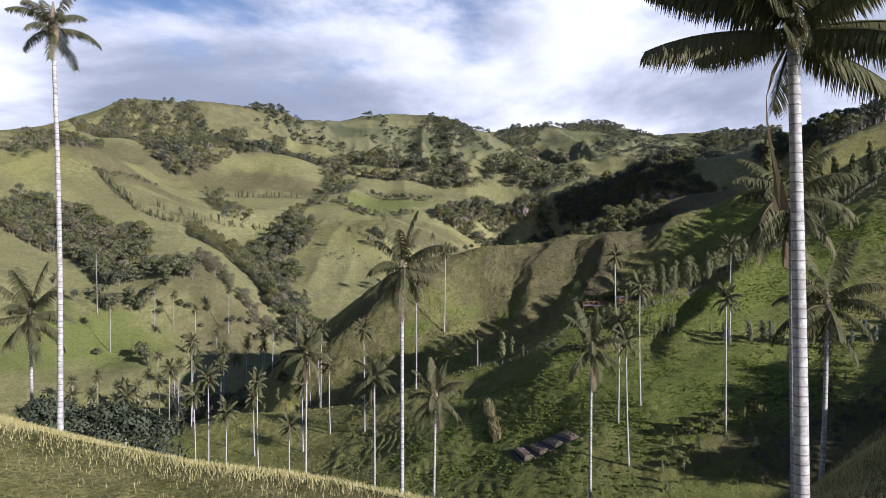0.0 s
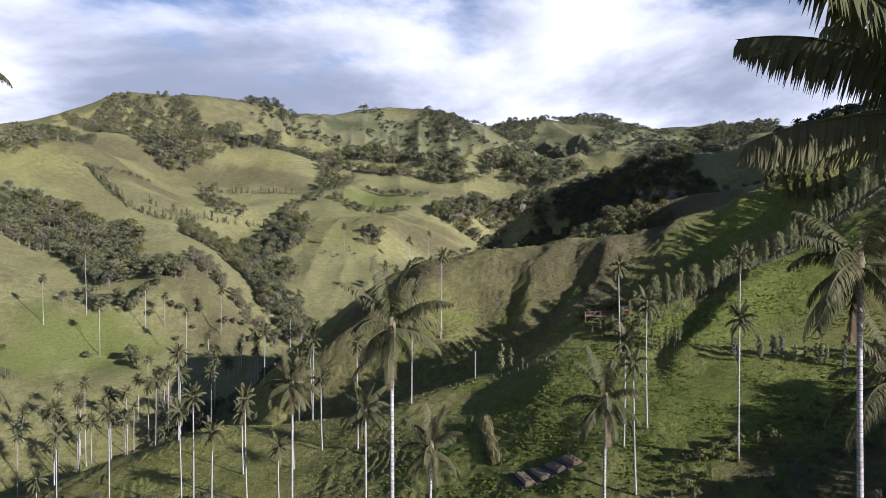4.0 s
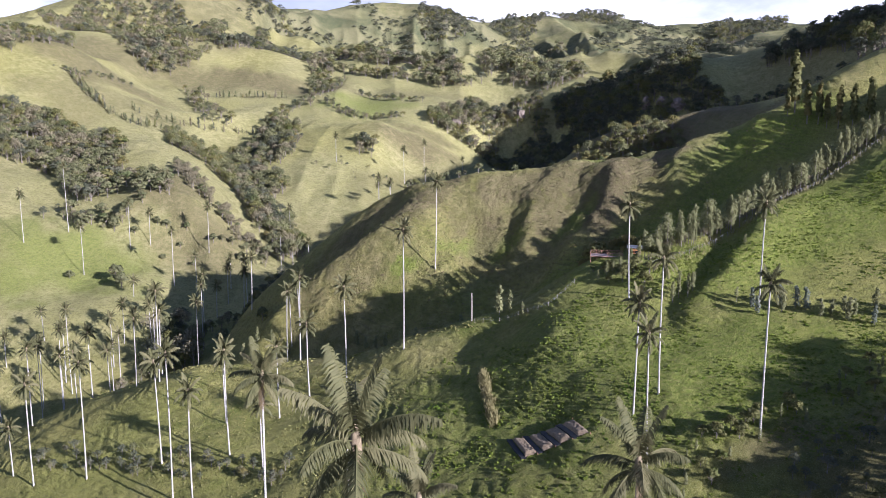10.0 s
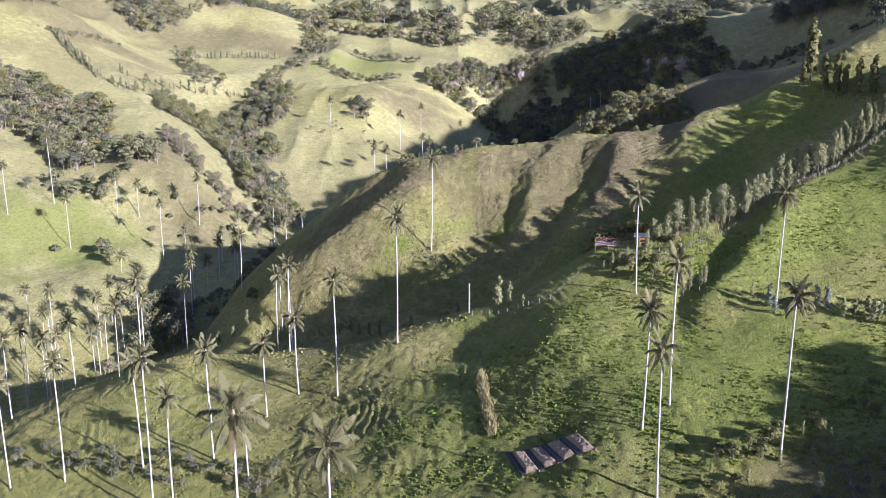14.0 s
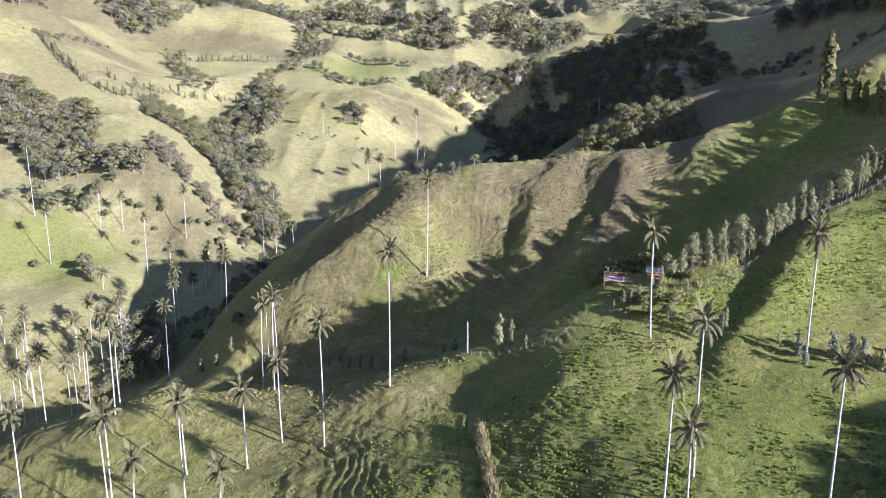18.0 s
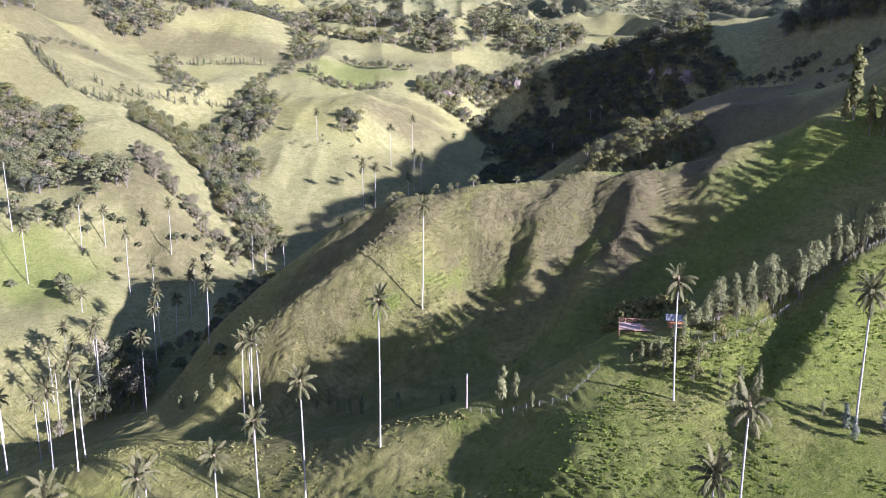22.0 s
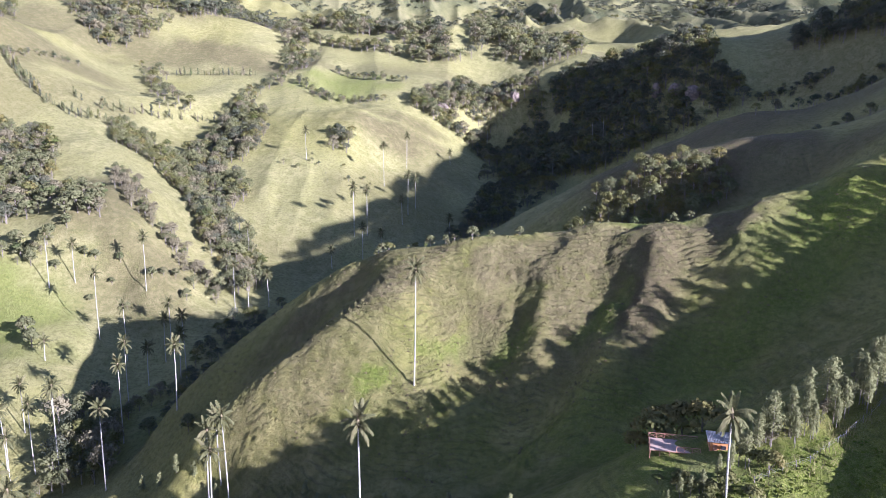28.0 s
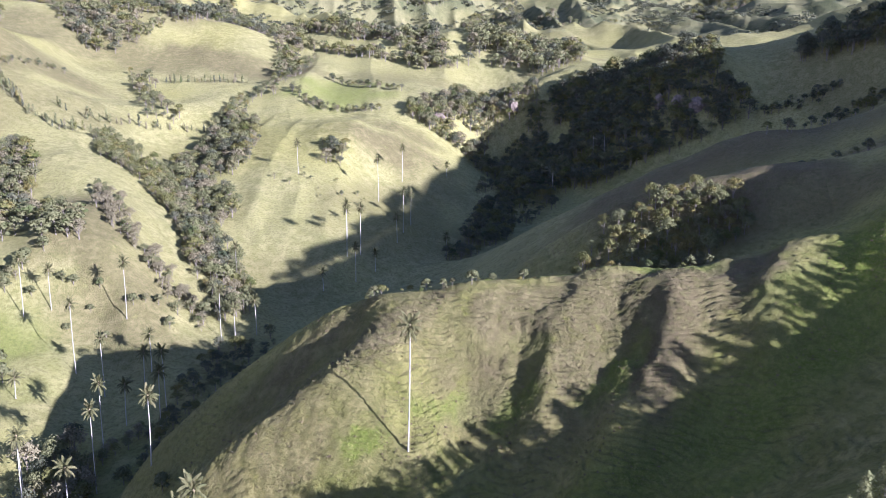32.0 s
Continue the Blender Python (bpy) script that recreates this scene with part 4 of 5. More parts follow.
# woods: (name, outline, spacing, height, label)
wood("stream_woodland", [(-112, 554), (-94, 571), (-106, 618), (-125, 640), (-138, 675), (-132, 708), (-154, 747), (-144, 774), (-147, 858), (-174, 927), (-194, 888), (-186, 832), (-206, 793), (-184, 691), (-161, 647), (-139, 598), (-124, 575)], 5.2, 10, "grey-green native woodland along the stream gully")
wood("hillside_thicket", [(-271, 783), (-255, 801), (-218, 780), (-175, 707), (-156, 659), (-178, 676), (-219, 722), (-245, 732)], 4.6, 8, "dense olive-green thicket on the hillside", leaf=M_LEAF_OLIVE)
wood("western_woodland", [(-420, 740), (-355, 745), (-332, 738), (-293, 725), (-262, 674), (-250, 633), (-242, 581), (-247, 560), (-276, 589), (-307, 634), (-400, 660)], 5.8, 11, "dark native woodland above the palm pasture")
wood("knoll_woodland", [(-255, 636), (-223, 608), (-194, 577), (-187, 559), (-211, 571), (-238, 589)], 7, 9, "small wood on the brown knoll")
wood("headland_woodland", [(-7, 956), (32, 977), (76, 1090), (127, 1080), (136, 963), (135, 957), (84, 961), (76, 948), (92, 942), (76, 866), (54, 905), (24, 916), (-7, 931)], 5.0, 10, "woodland over the rocky headland")
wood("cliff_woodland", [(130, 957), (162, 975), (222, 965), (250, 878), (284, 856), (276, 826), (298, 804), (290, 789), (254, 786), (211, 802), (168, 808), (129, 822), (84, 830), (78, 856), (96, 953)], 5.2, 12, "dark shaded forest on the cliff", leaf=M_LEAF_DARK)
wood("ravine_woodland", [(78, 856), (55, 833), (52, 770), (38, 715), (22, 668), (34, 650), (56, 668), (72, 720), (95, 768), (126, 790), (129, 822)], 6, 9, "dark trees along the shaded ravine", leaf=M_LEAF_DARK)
wood("ridge_grove", [(60, 412), (74, 430), (100, 434), (124, 426), (127, 408), (104, 398), (76, 400)], 3.4, 6, "dense grove of bushy trees on the ridge", leaf=M_LEAF_OLIVE)
wood("stream_bank_woodland", [(-150, 400), (-151, 418), (-146, 430), (-139, 443), (-127, 422), (-118, 396), (-116, 378), (-140, 381)], 6, 11, "bushy trees on the stream bank")
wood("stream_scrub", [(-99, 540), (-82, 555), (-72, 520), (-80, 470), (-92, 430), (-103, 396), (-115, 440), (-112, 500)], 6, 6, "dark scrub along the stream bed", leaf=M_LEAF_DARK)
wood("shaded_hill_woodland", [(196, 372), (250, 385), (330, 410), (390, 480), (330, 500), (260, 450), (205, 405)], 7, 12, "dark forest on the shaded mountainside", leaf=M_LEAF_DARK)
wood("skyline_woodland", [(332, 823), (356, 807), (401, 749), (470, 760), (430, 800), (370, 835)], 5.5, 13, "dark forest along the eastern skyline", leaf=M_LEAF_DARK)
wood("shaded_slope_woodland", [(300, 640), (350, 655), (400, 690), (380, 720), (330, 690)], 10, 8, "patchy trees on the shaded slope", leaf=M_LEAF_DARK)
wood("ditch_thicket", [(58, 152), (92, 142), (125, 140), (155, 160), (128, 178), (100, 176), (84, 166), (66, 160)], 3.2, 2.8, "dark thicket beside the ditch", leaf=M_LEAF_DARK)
# out of view; added to throw shade over the ditch
wood("unseen_thicket", [(90, 126), (105, 116), (150, 112), (170, 136), (125, 146), (100, 142)], 4.5, 7.5, "unseen trees added above the ditch to shade it", leaf=M_LEAF_DARK)
wood("meadow_clump", [(-81, 805), (-60, 805), (-61, 772), (-79, 776)], 6, 9, "clump of trees on the middle hill")
wood("terrace_hedge", [(-128, 968), (-33, 942), (-32, 932), (-115, 950)], 7, 6, "bushy hedge across the green terraces")
wood("terrace_copse", [(-341, 1070), (-306, 1040), (-245, 907), (-228, 888), (-233, 871), (-255, 870), (-305, 978)], 9, 10, "copse on the far terraces")
wood("hedgerow", [(-382, 843), (-381, 850), (-344, 824), (-343, 813)], 6, 5, "hedge of small trees down a fence line", SLIM_FAR)
wood("field_hedgerow", [(-320, 815), (-298, 826), (-242, 866), (-239, 858), (-288, 812)], 7, 7, "row of small conifers along a field edge", SLIM_FAR)
wood("peak_forest", [(-616, 1228), (-665, 1535), (-565, 1560), (-503, 1530), (-466, 1422), (-478, 1307), (-532, 1206), (-575, 1181)], 9, 12, "forest over the high peak", WILD_FAR)
wood("western_ridge_forest", [(-497, 841), (-561, 1100), (-500, 1120), (-440, 933), (-458, 815)], 11, 10, "woods along the western ridge", WILD_FAR)

wood("upper_copse", [(-478, 1191), (-431, 1212), (-365, 1206), (-337, 1217), (-367, 1114), (-397, 1096), (-462, 1150)], 8, 12, "woodland above the terraces", WILD_FAR)
wood("peak_flank_forest", [(-600, 1600), (-553, 1622), (-473, 1539), (-490, 1504), (-564, 1552)], 9, 12, "dark forest on the flank of the peak", WILD_FAR, M_LEAF_DARK)
wood("saddle_forest", [(-465, 1713), (-405, 1790), (-361, 1854), (-316, 1890), (-255, 1866), (-280, 1770), (-335, 1790), (-371, 1780), (-410, 1740)], 9, 14, "dark forest along the edge of the bare face", WILD_FAR, M_LEAF_DARK)
wood("range_forest_west", [(-62, 2121), (2, 2270), (68, 2245), (115, 2176), (26, 2080), (-22, 2080)], 10, 15, "forest patch on the far range", WILD_FAR, M_LEAF_DARK)
wood("range_forest_middle", [(151, 2360), (243, 2472), (308, 2500), (374, 2560), (310, 2380), (250, 2265), (194, 2290)], 11, 15, "forest patch on the far range", WILD_FAR, M_LEAF_DARK)
wood("range_forest_top", [(370, 2590), (470, 2650), (586, 2690), (640, 2640), (592, 2580), (420, 2540)], 12, 15, "forest on the far summit", WILD_FAR, M_LEAF_DARK)
wood("range_forest_east", [(702, 2078), (890, 2250), (1050, 2300), (1172, 2590), (964, 2600), (850, 2500), (704, 2200)], 14, 16, "forest on the far eastern range", WILD_FAR, M_LEAF_DARK)
wood("high_valley_forest", [(-514, 1412), (-466, 1365), (-466, 1518), (-439, 1524), (-414, 1560), (-390, 1480), (-345, 1300), (-333, 1230), (-375, 1225), (-415, 1195), (-440, 1166), (-480, 1260)], 8.5, 13, "dense forest in the high valley", WILD_FAR)
wood("high_spur_forest", [(-371, 1660), (-300, 1520), (-255, 1435), (-222, 1403), (-235, 1336), (-281, 1400), (-325, 1438)], 9, 12, "grey-brown forest down a spur", WILD_FAR)
wood("terrace_tree_line", [(-340, 1240), (-231, 1335), (-226, 1314), (-330, 1215)], 6.5, 14, "line of tall trees on a terrace edge", WILD_FAR, M_LEAF_DARK)
wood("far_tree_belt", [(-190, 1390), (-152, 1400), (-98, 1400), (-40, 1370), (20, 1290), (40, 1180), (38, 1126), (5, 1140), (-59, 1290), (-88, 1265), (-179, 1350)], 8.5, 14, "belt of tall trees across the valley", WILD_FAR)
wood("belt_gully_forest", [(-223, 1336), (-205, 1400), (-185, 1340), (-149, 1198), (-142, 1059), (-165, 1080), (-197, 1222)], 8.5, 12, "forest down a gully between terraces", WILD_FAR)
wood("valley_head_forest", [(-251, 1814), (-196, 1936), (-170, 1895), (-180, 1800)], 11, 13, "forest at the head of the valley", WILD_FAR)
wood("foothill_forest", [(-136, 1935), (-49, 1930), (-40, 1830), (-119, 1850)], 11, 13, "forest patch on the foothills", WILD_FAR)
wood("foothill_copse", [(98, 2002), (163, 2148), (184, 2086), (115, 1899)], 11, 14, "forest patch on the foothills", WILD_FAR)
wood("foothill_forest_east", [(253, 2175), (334, 1985), (315, 1889), (240, 1984)], 11, 14, "forest patch on the foothills", WILD_FAR)
wood("eastern_tree_belt", [(78, 1240), (115, 1275), (240, 1300), (230, 1190), (220, 1130), (162, 1090), (121, 1123), (70, 1180)], 8.5, 15, "belt of tall trees below the far hills", WILD_FAR)
wood("range_scrub", [(192, 2147), (316, 1919), (470, 1760), (430, 1650), (300, 1700), (180, 1950)], 17, 10, "patchy scrub on the lower far slopes", WILD_FAR)


RANGE_FAR = [broad_tree(NR, 10, NR.uniform(3.8, 5), 9, 1.05, 0.1, 1.1, 6) for _ in range(6)]


def gully_forest():
    """Low forest that fills the gullies of the far range."""
    x, y = NR.uniform(-620, 1150, 9000), NR.uniform(1480, 2620, 9000)
    here, lower = land(x, y), smooth_land(x, y)
    wild = (lattice(x / 120, y / 160, 91) + 0.5 * lattice(x / 40, y / 40, 92) > 0.12) & (here < lower - 4) & (y < np.interp(x, CREST_X, CREST_Y) + 15)
    x, y, z = x[wild], y[wild], here[wild]
    parts_ = [placed(RANGE_FAR[k % 6][0], np.diag([1.3, 1.3, 1.0]) * NR.uniform(0.8, 1.6), np.array([x[k], y[k], z[k] - 1.5])) for k in range(len(x))]
    ob = new("range_gully_forest", quad_mesh("range_gully_forest", [(np.concatenate(parts_), M_LEAF_DARK)]))
    return tagged(ob, "dark forest in the gullies of the far range", "woodland", kind="stuff")


gully_forest()


def along(line, n, wobble, rng):
    pts = [np.array(p, float) for p in line]
    seg = [np.linalg.norm(b - a) for a, b in zip(pts, pts[1:])]
    for k in range(n):
        d = (k + rng.uniform(0.2, 0.8)) / n * sum(seg)
        for a, b, s in zip(pts, pts[1:], seg):
            if d <= s:
                p = a + (b - a) * d / s
                yield p[0] + rng.uniform(-wobble, wobble), p[1] + rng.uniform(-wobble, wobble)
                break
            d -= s


def hedge(name, line, n, wobble, height, label, bank=None, leaf=None):
    """A line of bushes or small trees in one mesh."""
    r = random.Random(len(name) + n)
    stems, mats = [], leaf_mix(leaf)
    crowns = [[] for _ in mats]
    for x, y in along(line, n, wobble, r):
        c, s = (bank or WILD)[r.randrange(len(bank or WILD))]
        h = height * r.uniform(0.55, 1.35) / 10
        o = np.array([x, y, float(land(x, y)[0])])
        crowns[r.randrange(len(mats))].append(placed(c, np.eye(3) * h, o))
        stems.append(s * h + o)
    return tagged(new(name, quad_mesh(name, [(np.concatenate(g), mt) for g, mt in zip(crowns, mats) if g] + [(np.concatenate(stems), M_WOODTRUNK)])), label, "hedge", kind="stuff")


hedge("diagonal_hedge", [(-399, 874), (-358, 822), (-322, 788), (-288, 769), (-263, 803)], 70, 4, 7, "scrubby hedge of small trees down the hillside", SLIM_FAR)
hedge("upper_hedge", [(-410, 860), (-389, 882), (-376, 925), (-370, 960)], 26, 5, 6, "scattered bushes along the upper field", WILD)
hedge("terrace_row", [(-290, 1027), (-246, 1040), (-198, 1057)], 24, 4, 8, "row of small trees on the terrace", SLIM_FAR)
hedge("gully_thicket", [(-184, 825), (-185, 915), (-185, 980), (-163, 999), (-150, 1032), (-147, 1106), (-140, 1180)], 130, 11, 9, "dense thicket up a narrow gully", WILD)
hedge("green_terrace_hedge", [(-141, 1002), (-98, 946), (-51, 943)], 34, 4, 7, "hedge along the green terrace")
hedge("upper_terrace_hedge", [(-104, 1064), (-55, 1020), (-15, 997)], 34, 4, 7, "hedge along the upper green terrace")
hedge("field_trees", [(-249, 860), (-226, 875), (-197, 869)], 14, 5, 6, "few small trees across a field", SLIM_FAR)
hedge("valley_tree_belt", [(-182, 1240), (-120, 1215), (-60, 1190), (13, 1150), (60, 1140)], 60, 10, 14, "belt of tall grey-green trees above the terraces", WILD_FAR)
hedge("skyline_conifers", [(470, 1080), (520, 1050), (580, 1000)], 34, 8, 16, "dark conifer row on the shoulder", SLIM_FAR, M_LEAF_DARK)
hedge("hill_edge_scrub", [(-142, 770), (-143, 795), (-143, 825)], 18, 3, 6, "scrub on the edge of the middle hill")
hedge("knoll_edge_scrub", [(-206, 650), (-196, 625), (-178, 600), (-160, 585), (-140, 570), (-122, 552)], 95, 8, 7.5, "grey leafless scrub down the edge of the knoll", WILD, M_LEAF_BROWN)
hedge("pasture_scrub", [(-262, 548), (-245, 535), (-228, 528), (-214, 540)], 16, 8, 8, "bushy trees at the edge of the palm pasture")
hedge("middle_hill_bushes", [(-110, 760), (-85, 748), (-60, 735), (-35, 745)], 12, 14, 4, "low bushes dotted over the middle hill")
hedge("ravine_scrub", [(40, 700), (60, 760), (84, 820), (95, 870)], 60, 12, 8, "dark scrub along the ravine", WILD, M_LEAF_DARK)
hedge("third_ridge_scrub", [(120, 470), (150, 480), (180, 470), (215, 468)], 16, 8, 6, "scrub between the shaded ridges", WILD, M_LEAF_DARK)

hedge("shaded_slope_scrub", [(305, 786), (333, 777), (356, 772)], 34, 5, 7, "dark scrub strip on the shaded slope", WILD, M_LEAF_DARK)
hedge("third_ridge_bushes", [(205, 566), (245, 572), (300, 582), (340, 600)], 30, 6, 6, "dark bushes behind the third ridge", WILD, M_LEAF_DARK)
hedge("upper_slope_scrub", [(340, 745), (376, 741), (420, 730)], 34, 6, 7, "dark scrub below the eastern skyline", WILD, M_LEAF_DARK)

hedge("stream_bushes", [(-157, 373), (-145, 377), (-133, 403), (-130, 422), (-116, 447)], 44, 4, 6, "grey-green bushes along the stream below the palms", WILD)
hedge("row_undergrowth", [(66, 249), (76, 251), (86, 258), (100, 266), (118, 273), (142, 284), (168, 295)], 110, 2.2, 2.6, "dry pinkish-brown brush under the planted trees", WILD, M_LEAF_BROWN)
hedge("slope_scrub", [(-120, 246), (-102, 236), (-78, 227), (-63, 218), (-48, 212), (-35, 202)], 70, 4, 2.8, "dark low scrub in the hollow under the palms", WILD, M_LEAF_DARK)


# ---- bare rock faces in the cliffs ----
def rock_face(x, y, wide, high, deep, lift, label):
    bm = bmesh.new()
    bmesh.ops.create_icosphere(bm, subdivisions=4, radius=1)
    for v in bm.verts:
        n = noise.fractal(v.co * 1.6 + Vector((x, y, 0)), 0.8, 2.1, 5)
        v.co = Vector((v.co.x * wide, v.co.y * deep, v.co.z * high)) * (1 + 0.32 * n)
    base = part("rock_outcrop", bm, M_STONE)
    base.location = (x, y, float(land(x, y)[0]) + lift)
    return tagged(base, label, "rock")


rock_face(106, 966, 5, 8, 4, 0, "pale pinkish rock face in the wooded headland")
rock_face(24, 944, 7, 5, 4, 2, "pale rock face at the wood edge")
rock_face(251, 812, 7, 7, 4, 4, "grey rock face in the dark cliff forest")
rock_face(238, 822, 6, 6, 4, 5, "grey rock face in the dark cliff forest")
rock_face(224, 834, 4, 7, 4, 5, "grey rock face in the dark cliff forest")


# ---- trees that stand alone ----
def tree_kind(maker, material, n):
    made = []
    for _ in range(n):
        c, s = maker()
        made.append((quad_mesh("crown", [(c, material)]), quad_mesh("trunk", [(s, M_WOODTRUNK)])))
    return made


GUMS = tree_kind(lambda: slim_tree(NR, 10, NR.uniform(1.3, 2.3), 92, 0.19, NR.uniform(0.2, 0.45), 12), M_LEAF_GUM, 8)
CYPRESSES = tree_kind(lambda: slim_tree(NR, 10, 1.1, 110, 0.32, 0.2, 12), M_LEAF_OLIVE, 4)
SAPLINGS = tree_kind(lambda: slim_tree(NR, 5, 0.95, 40, 0.24, 0.08, 9), M_LEAF_GUM, 4)
SILVERS = tree_kind(lambda: slim_tree(NR, 5, 1.1, 40, 0.24, 0.05, 8), M_LEAF_SILVER, 3)
ROUNDS = tree_kind(lambda: broad_tree(NR, 8, 3.6, 70, 0.42, 0.18, 0.8, 12), M_LEAF, 5)
BUSHY = tree_kind(lambda: broad_tree(NR, 6, 3.0, 70, 0.34, 0.10, 0.8, 11), M_LEAF_OLIVE, 4)


FEATHERY = tree_kind(lambda: broad_tree(NR, 8, 3.0, 330, 0.11, 0.22, 0.7, 15), M_LEAF_FEATHER, 3)


def tree(name, bank, x, y, height, label, category="tree", group="", tall=10.0, rng=random.Random(9)):
    base = tagged(new(name), label, category, group)
    base.location = (x, y, float(land(x, y)[0]))
    base.rotation_euler = (0, 0, rng.uniform(0, 6.28))
    s = height / tall
    base.scale = (s * rng.uniform(0.85, 1.15), s * rng.uniform(0.85, 1.15), s)
    crown, stem = rng.choice(bank)
    part("trunk", stem, M_WOODTRUNK, base)
    part("crown", crown, M_LEAF, base)
    return base


rng = random.Random(21)
for x, y in along([(64, 246), (74, 248), (84, 256), (99, 264), (116, 271), (140, 282), (165, 293), (192, 304)], 165, 4.2, rng):
    tree("eucalyptus", GUMS, x, y, rng.choice((4.2, 5.5, 6.5, 7.5, 8.5, 9.5, 10.5)) * rng.uniform(0.85, 1.12), "slender young eucalyptus with a bare trunk in the planted row", "tree", "planted tree row")
for x, y in along([(80, 213), (95, 203), (112, 198), (135, 196)], 26, 2.5, rng):
    tree("young_tree", SILVERS if rng.random() < 0.5 else SAPLINGS, x, y, rng.uniform(3.5, 6), "small silvery young tree in the grass", "tree", "young trees in the upper meadow", 5.0)
for x, y, h in ((64, 225, 5.5), (67.6, 224, 6), (66, 226.5, 5), (67.3, 230.3, 4.5), (63.1, 230.7, 4.2), (69.5, 226, 5), (77.6, 216.5, 3.6), (87, 235.6, 3.4), (49.9, 242.1, 4.6), (53.7, 241.3, 5), (51.8, 241.8, 4.2), (57, 242.9, 5.4), (59.6, 243.8, 6.4), (62.7, 244.5, 7), (47.4, 241.2, 3.6), (71.6, 230.5, 3.2)):
    tree("eucalyptus", GUMS, x, y, h, "thin grey-green young eucalyptus in the meadow below the cabin", "tree", "young eucalyptus below the cabin")
for x, y, h in ((150, 344, 24), (147, 344, 11), (152, 337, 15), (155, 334, 16), (157, 331, 13), (160, 328, 16), (164, 325, 16), (169, 322, 17), (175, 319, 15), (181, 316, 16), (188, 313, 15)):
    tree("cypress", CYPRESSES, x, y, h, "tall narrow conifer on the ridge shoulder", "tree", "conifers on the shoulder")
for x, y, h in ((-30, 311, 6), (-22, 303, 5), (-18, 299, 6), (-26, 306, 5), (-7, 296, 5.5), (9, 281, 6), (20, 252, 8.5), (23, 251, 6), (26, 244, 3.5), (-75, 338, 6), (-82, 342, 5), (-90, 348, 6), (-68, 334, 5), (-60, 328, 5), (-34, 312, 4), (6, 284, 4)):
    tree("sapling", SAPLINGS, x, y, h, "light green sapling in the gully", "tree", "saplings in the gully", 5.0)
for x, y, h in ((-194, 479, 9), (-228, 542, 8), (-222, 534, 7), (-236, 530, 8), (-215, 530, 7), (-190, 541, 5), (-184, 541, 5), (-171, 543, 5), (-151, 536, 5), (-141, 546, 5), (-132, 535, 6), (-173, 534, 4), (-180, 520, 4), (-160, 520, 3.5), (-250, 545, 9), (-212, 548, 7), (-146, 541, 4.5), (-205, 555, 7), (-225, 485, 5), (-110, 408, 7), (-78, 361, 5.5), (-120, 560, 8), (-209, 562, 10), (-203, 566, 11), (-196, 565, 10), (-193, 570, 11), (-206, 584, 9), (-197, 584, 9), (-229, 588, 10), (-231, 576, 9), (-236, 571, 10), (-217, 535, 8), (-212, 544, 8.5), (-202, 531, 5), (-187, 470, 8)):
    tree("round_tree", ROUNDS, x, y, h * 1.25, "round-crowned olive tree on the open pasture", "tree", "trees on the western hillside", 8.0)
for x, y, h in ((52, 265, 8), (55, 267, 8.5), (59, 267, 8), (62, 264, 7), (49, 267, 5), (66, 262, 5), (50, 244, 2.6), (53.5, 242, 2.8), (57, 240, 3), (63.5, 245, 4.6), (66, 242, 5), (47, 246, 2.2), (51, 244, 3.6), (53.6, 237.8, 4.2), (58.5, 233.2, 4.6), (58, 241, 4), (55, 240.5, 3.4), (61, 237, 4), (50, 239, 2.4)):
    tree("leafy_bush", BUSHY, x, y, h, "leafy olive-green bush beside the cabin deck", "bush", "bushes round the cabin", 6.0)
for x, y in along([(44, 158), (52, 166), (60, 168), (68, 170), (80, 175), (96, 182)], 46, 4.0, rng):
    tree("shrub", BUSHY if rng.random() < 0.6 else SAPLINGS, x, y, rng.uniform(1.5, 3.2), "low brownish shrub along the ditch", "bush", "shrubs along the ditch", 5.5)
for x, y in along([(98, 362), (84, 368), (60, 372), (40, 376), (18, 370), (0, 374), (-16, 380)], 38, 4.0, rng):
    tree("ridge_bush", BUSHY if rng.random() < 0.6 else ROUNDS, x, y, rng.choice((1.6, 2.2, 3, 4, 5)) * rng.uniform(0.8, 1.2), "small bush behind the ridge crest", "bush", "bushes behind the crest", 8.0)
for x, y, h in ((-27, 60, 12), (-31, 59, 10), (-22.5, 62, 9), (-35, 66, 12), (-19, 60, 6), (-24.5, 59, 11), (-29, 66, 12)):
    tree("woodland_tree", FEATHERY, x, y, h, "bushy dark tree below the grassy shoulder", "tree", "trees below the shoulder", 8.0)


# ---- cabin, deck, composting pit, posts ----
def box_bm(size, at=(0, 0, 0), bevel=0.0, turn=None):
    bm = bmesh.new()
    bmesh.ops.create_cube(bm, size=1)
    bmesh.ops.scale(bm, vec=size, verts=bm.verts)
    if bevel:
        bmesh.ops.bevel(bm, geom=bm.edges[:], offset=bevel, segments=1, affect="EDGES")
    if turn:
        bmesh.ops.rotate(bm, cent=(0, 0, 0), matrix=Euler([radians(a) for a in turn]).to_matrix(), verts=bm.verts)
    bmesh.ops.translate(bm, vec=at, verts=bm.verts)
    return bm


def beam(name, a, b, thick, mat, parent, label=""):
    """A squared timber from a to b."""
    a, b = Vector(a), Vector(b)
    bm = box_bm((thick, thick, (b - a).length), bevel=thick * 0.12)
    ob = part(name, bm, mat, parent, label)
    ob.matrix_basis = Matrix.Translation((a + b) / 2) @ (b - a).to_track_quat("Z", "Y").to_matrix().to_4x4()
    return ob


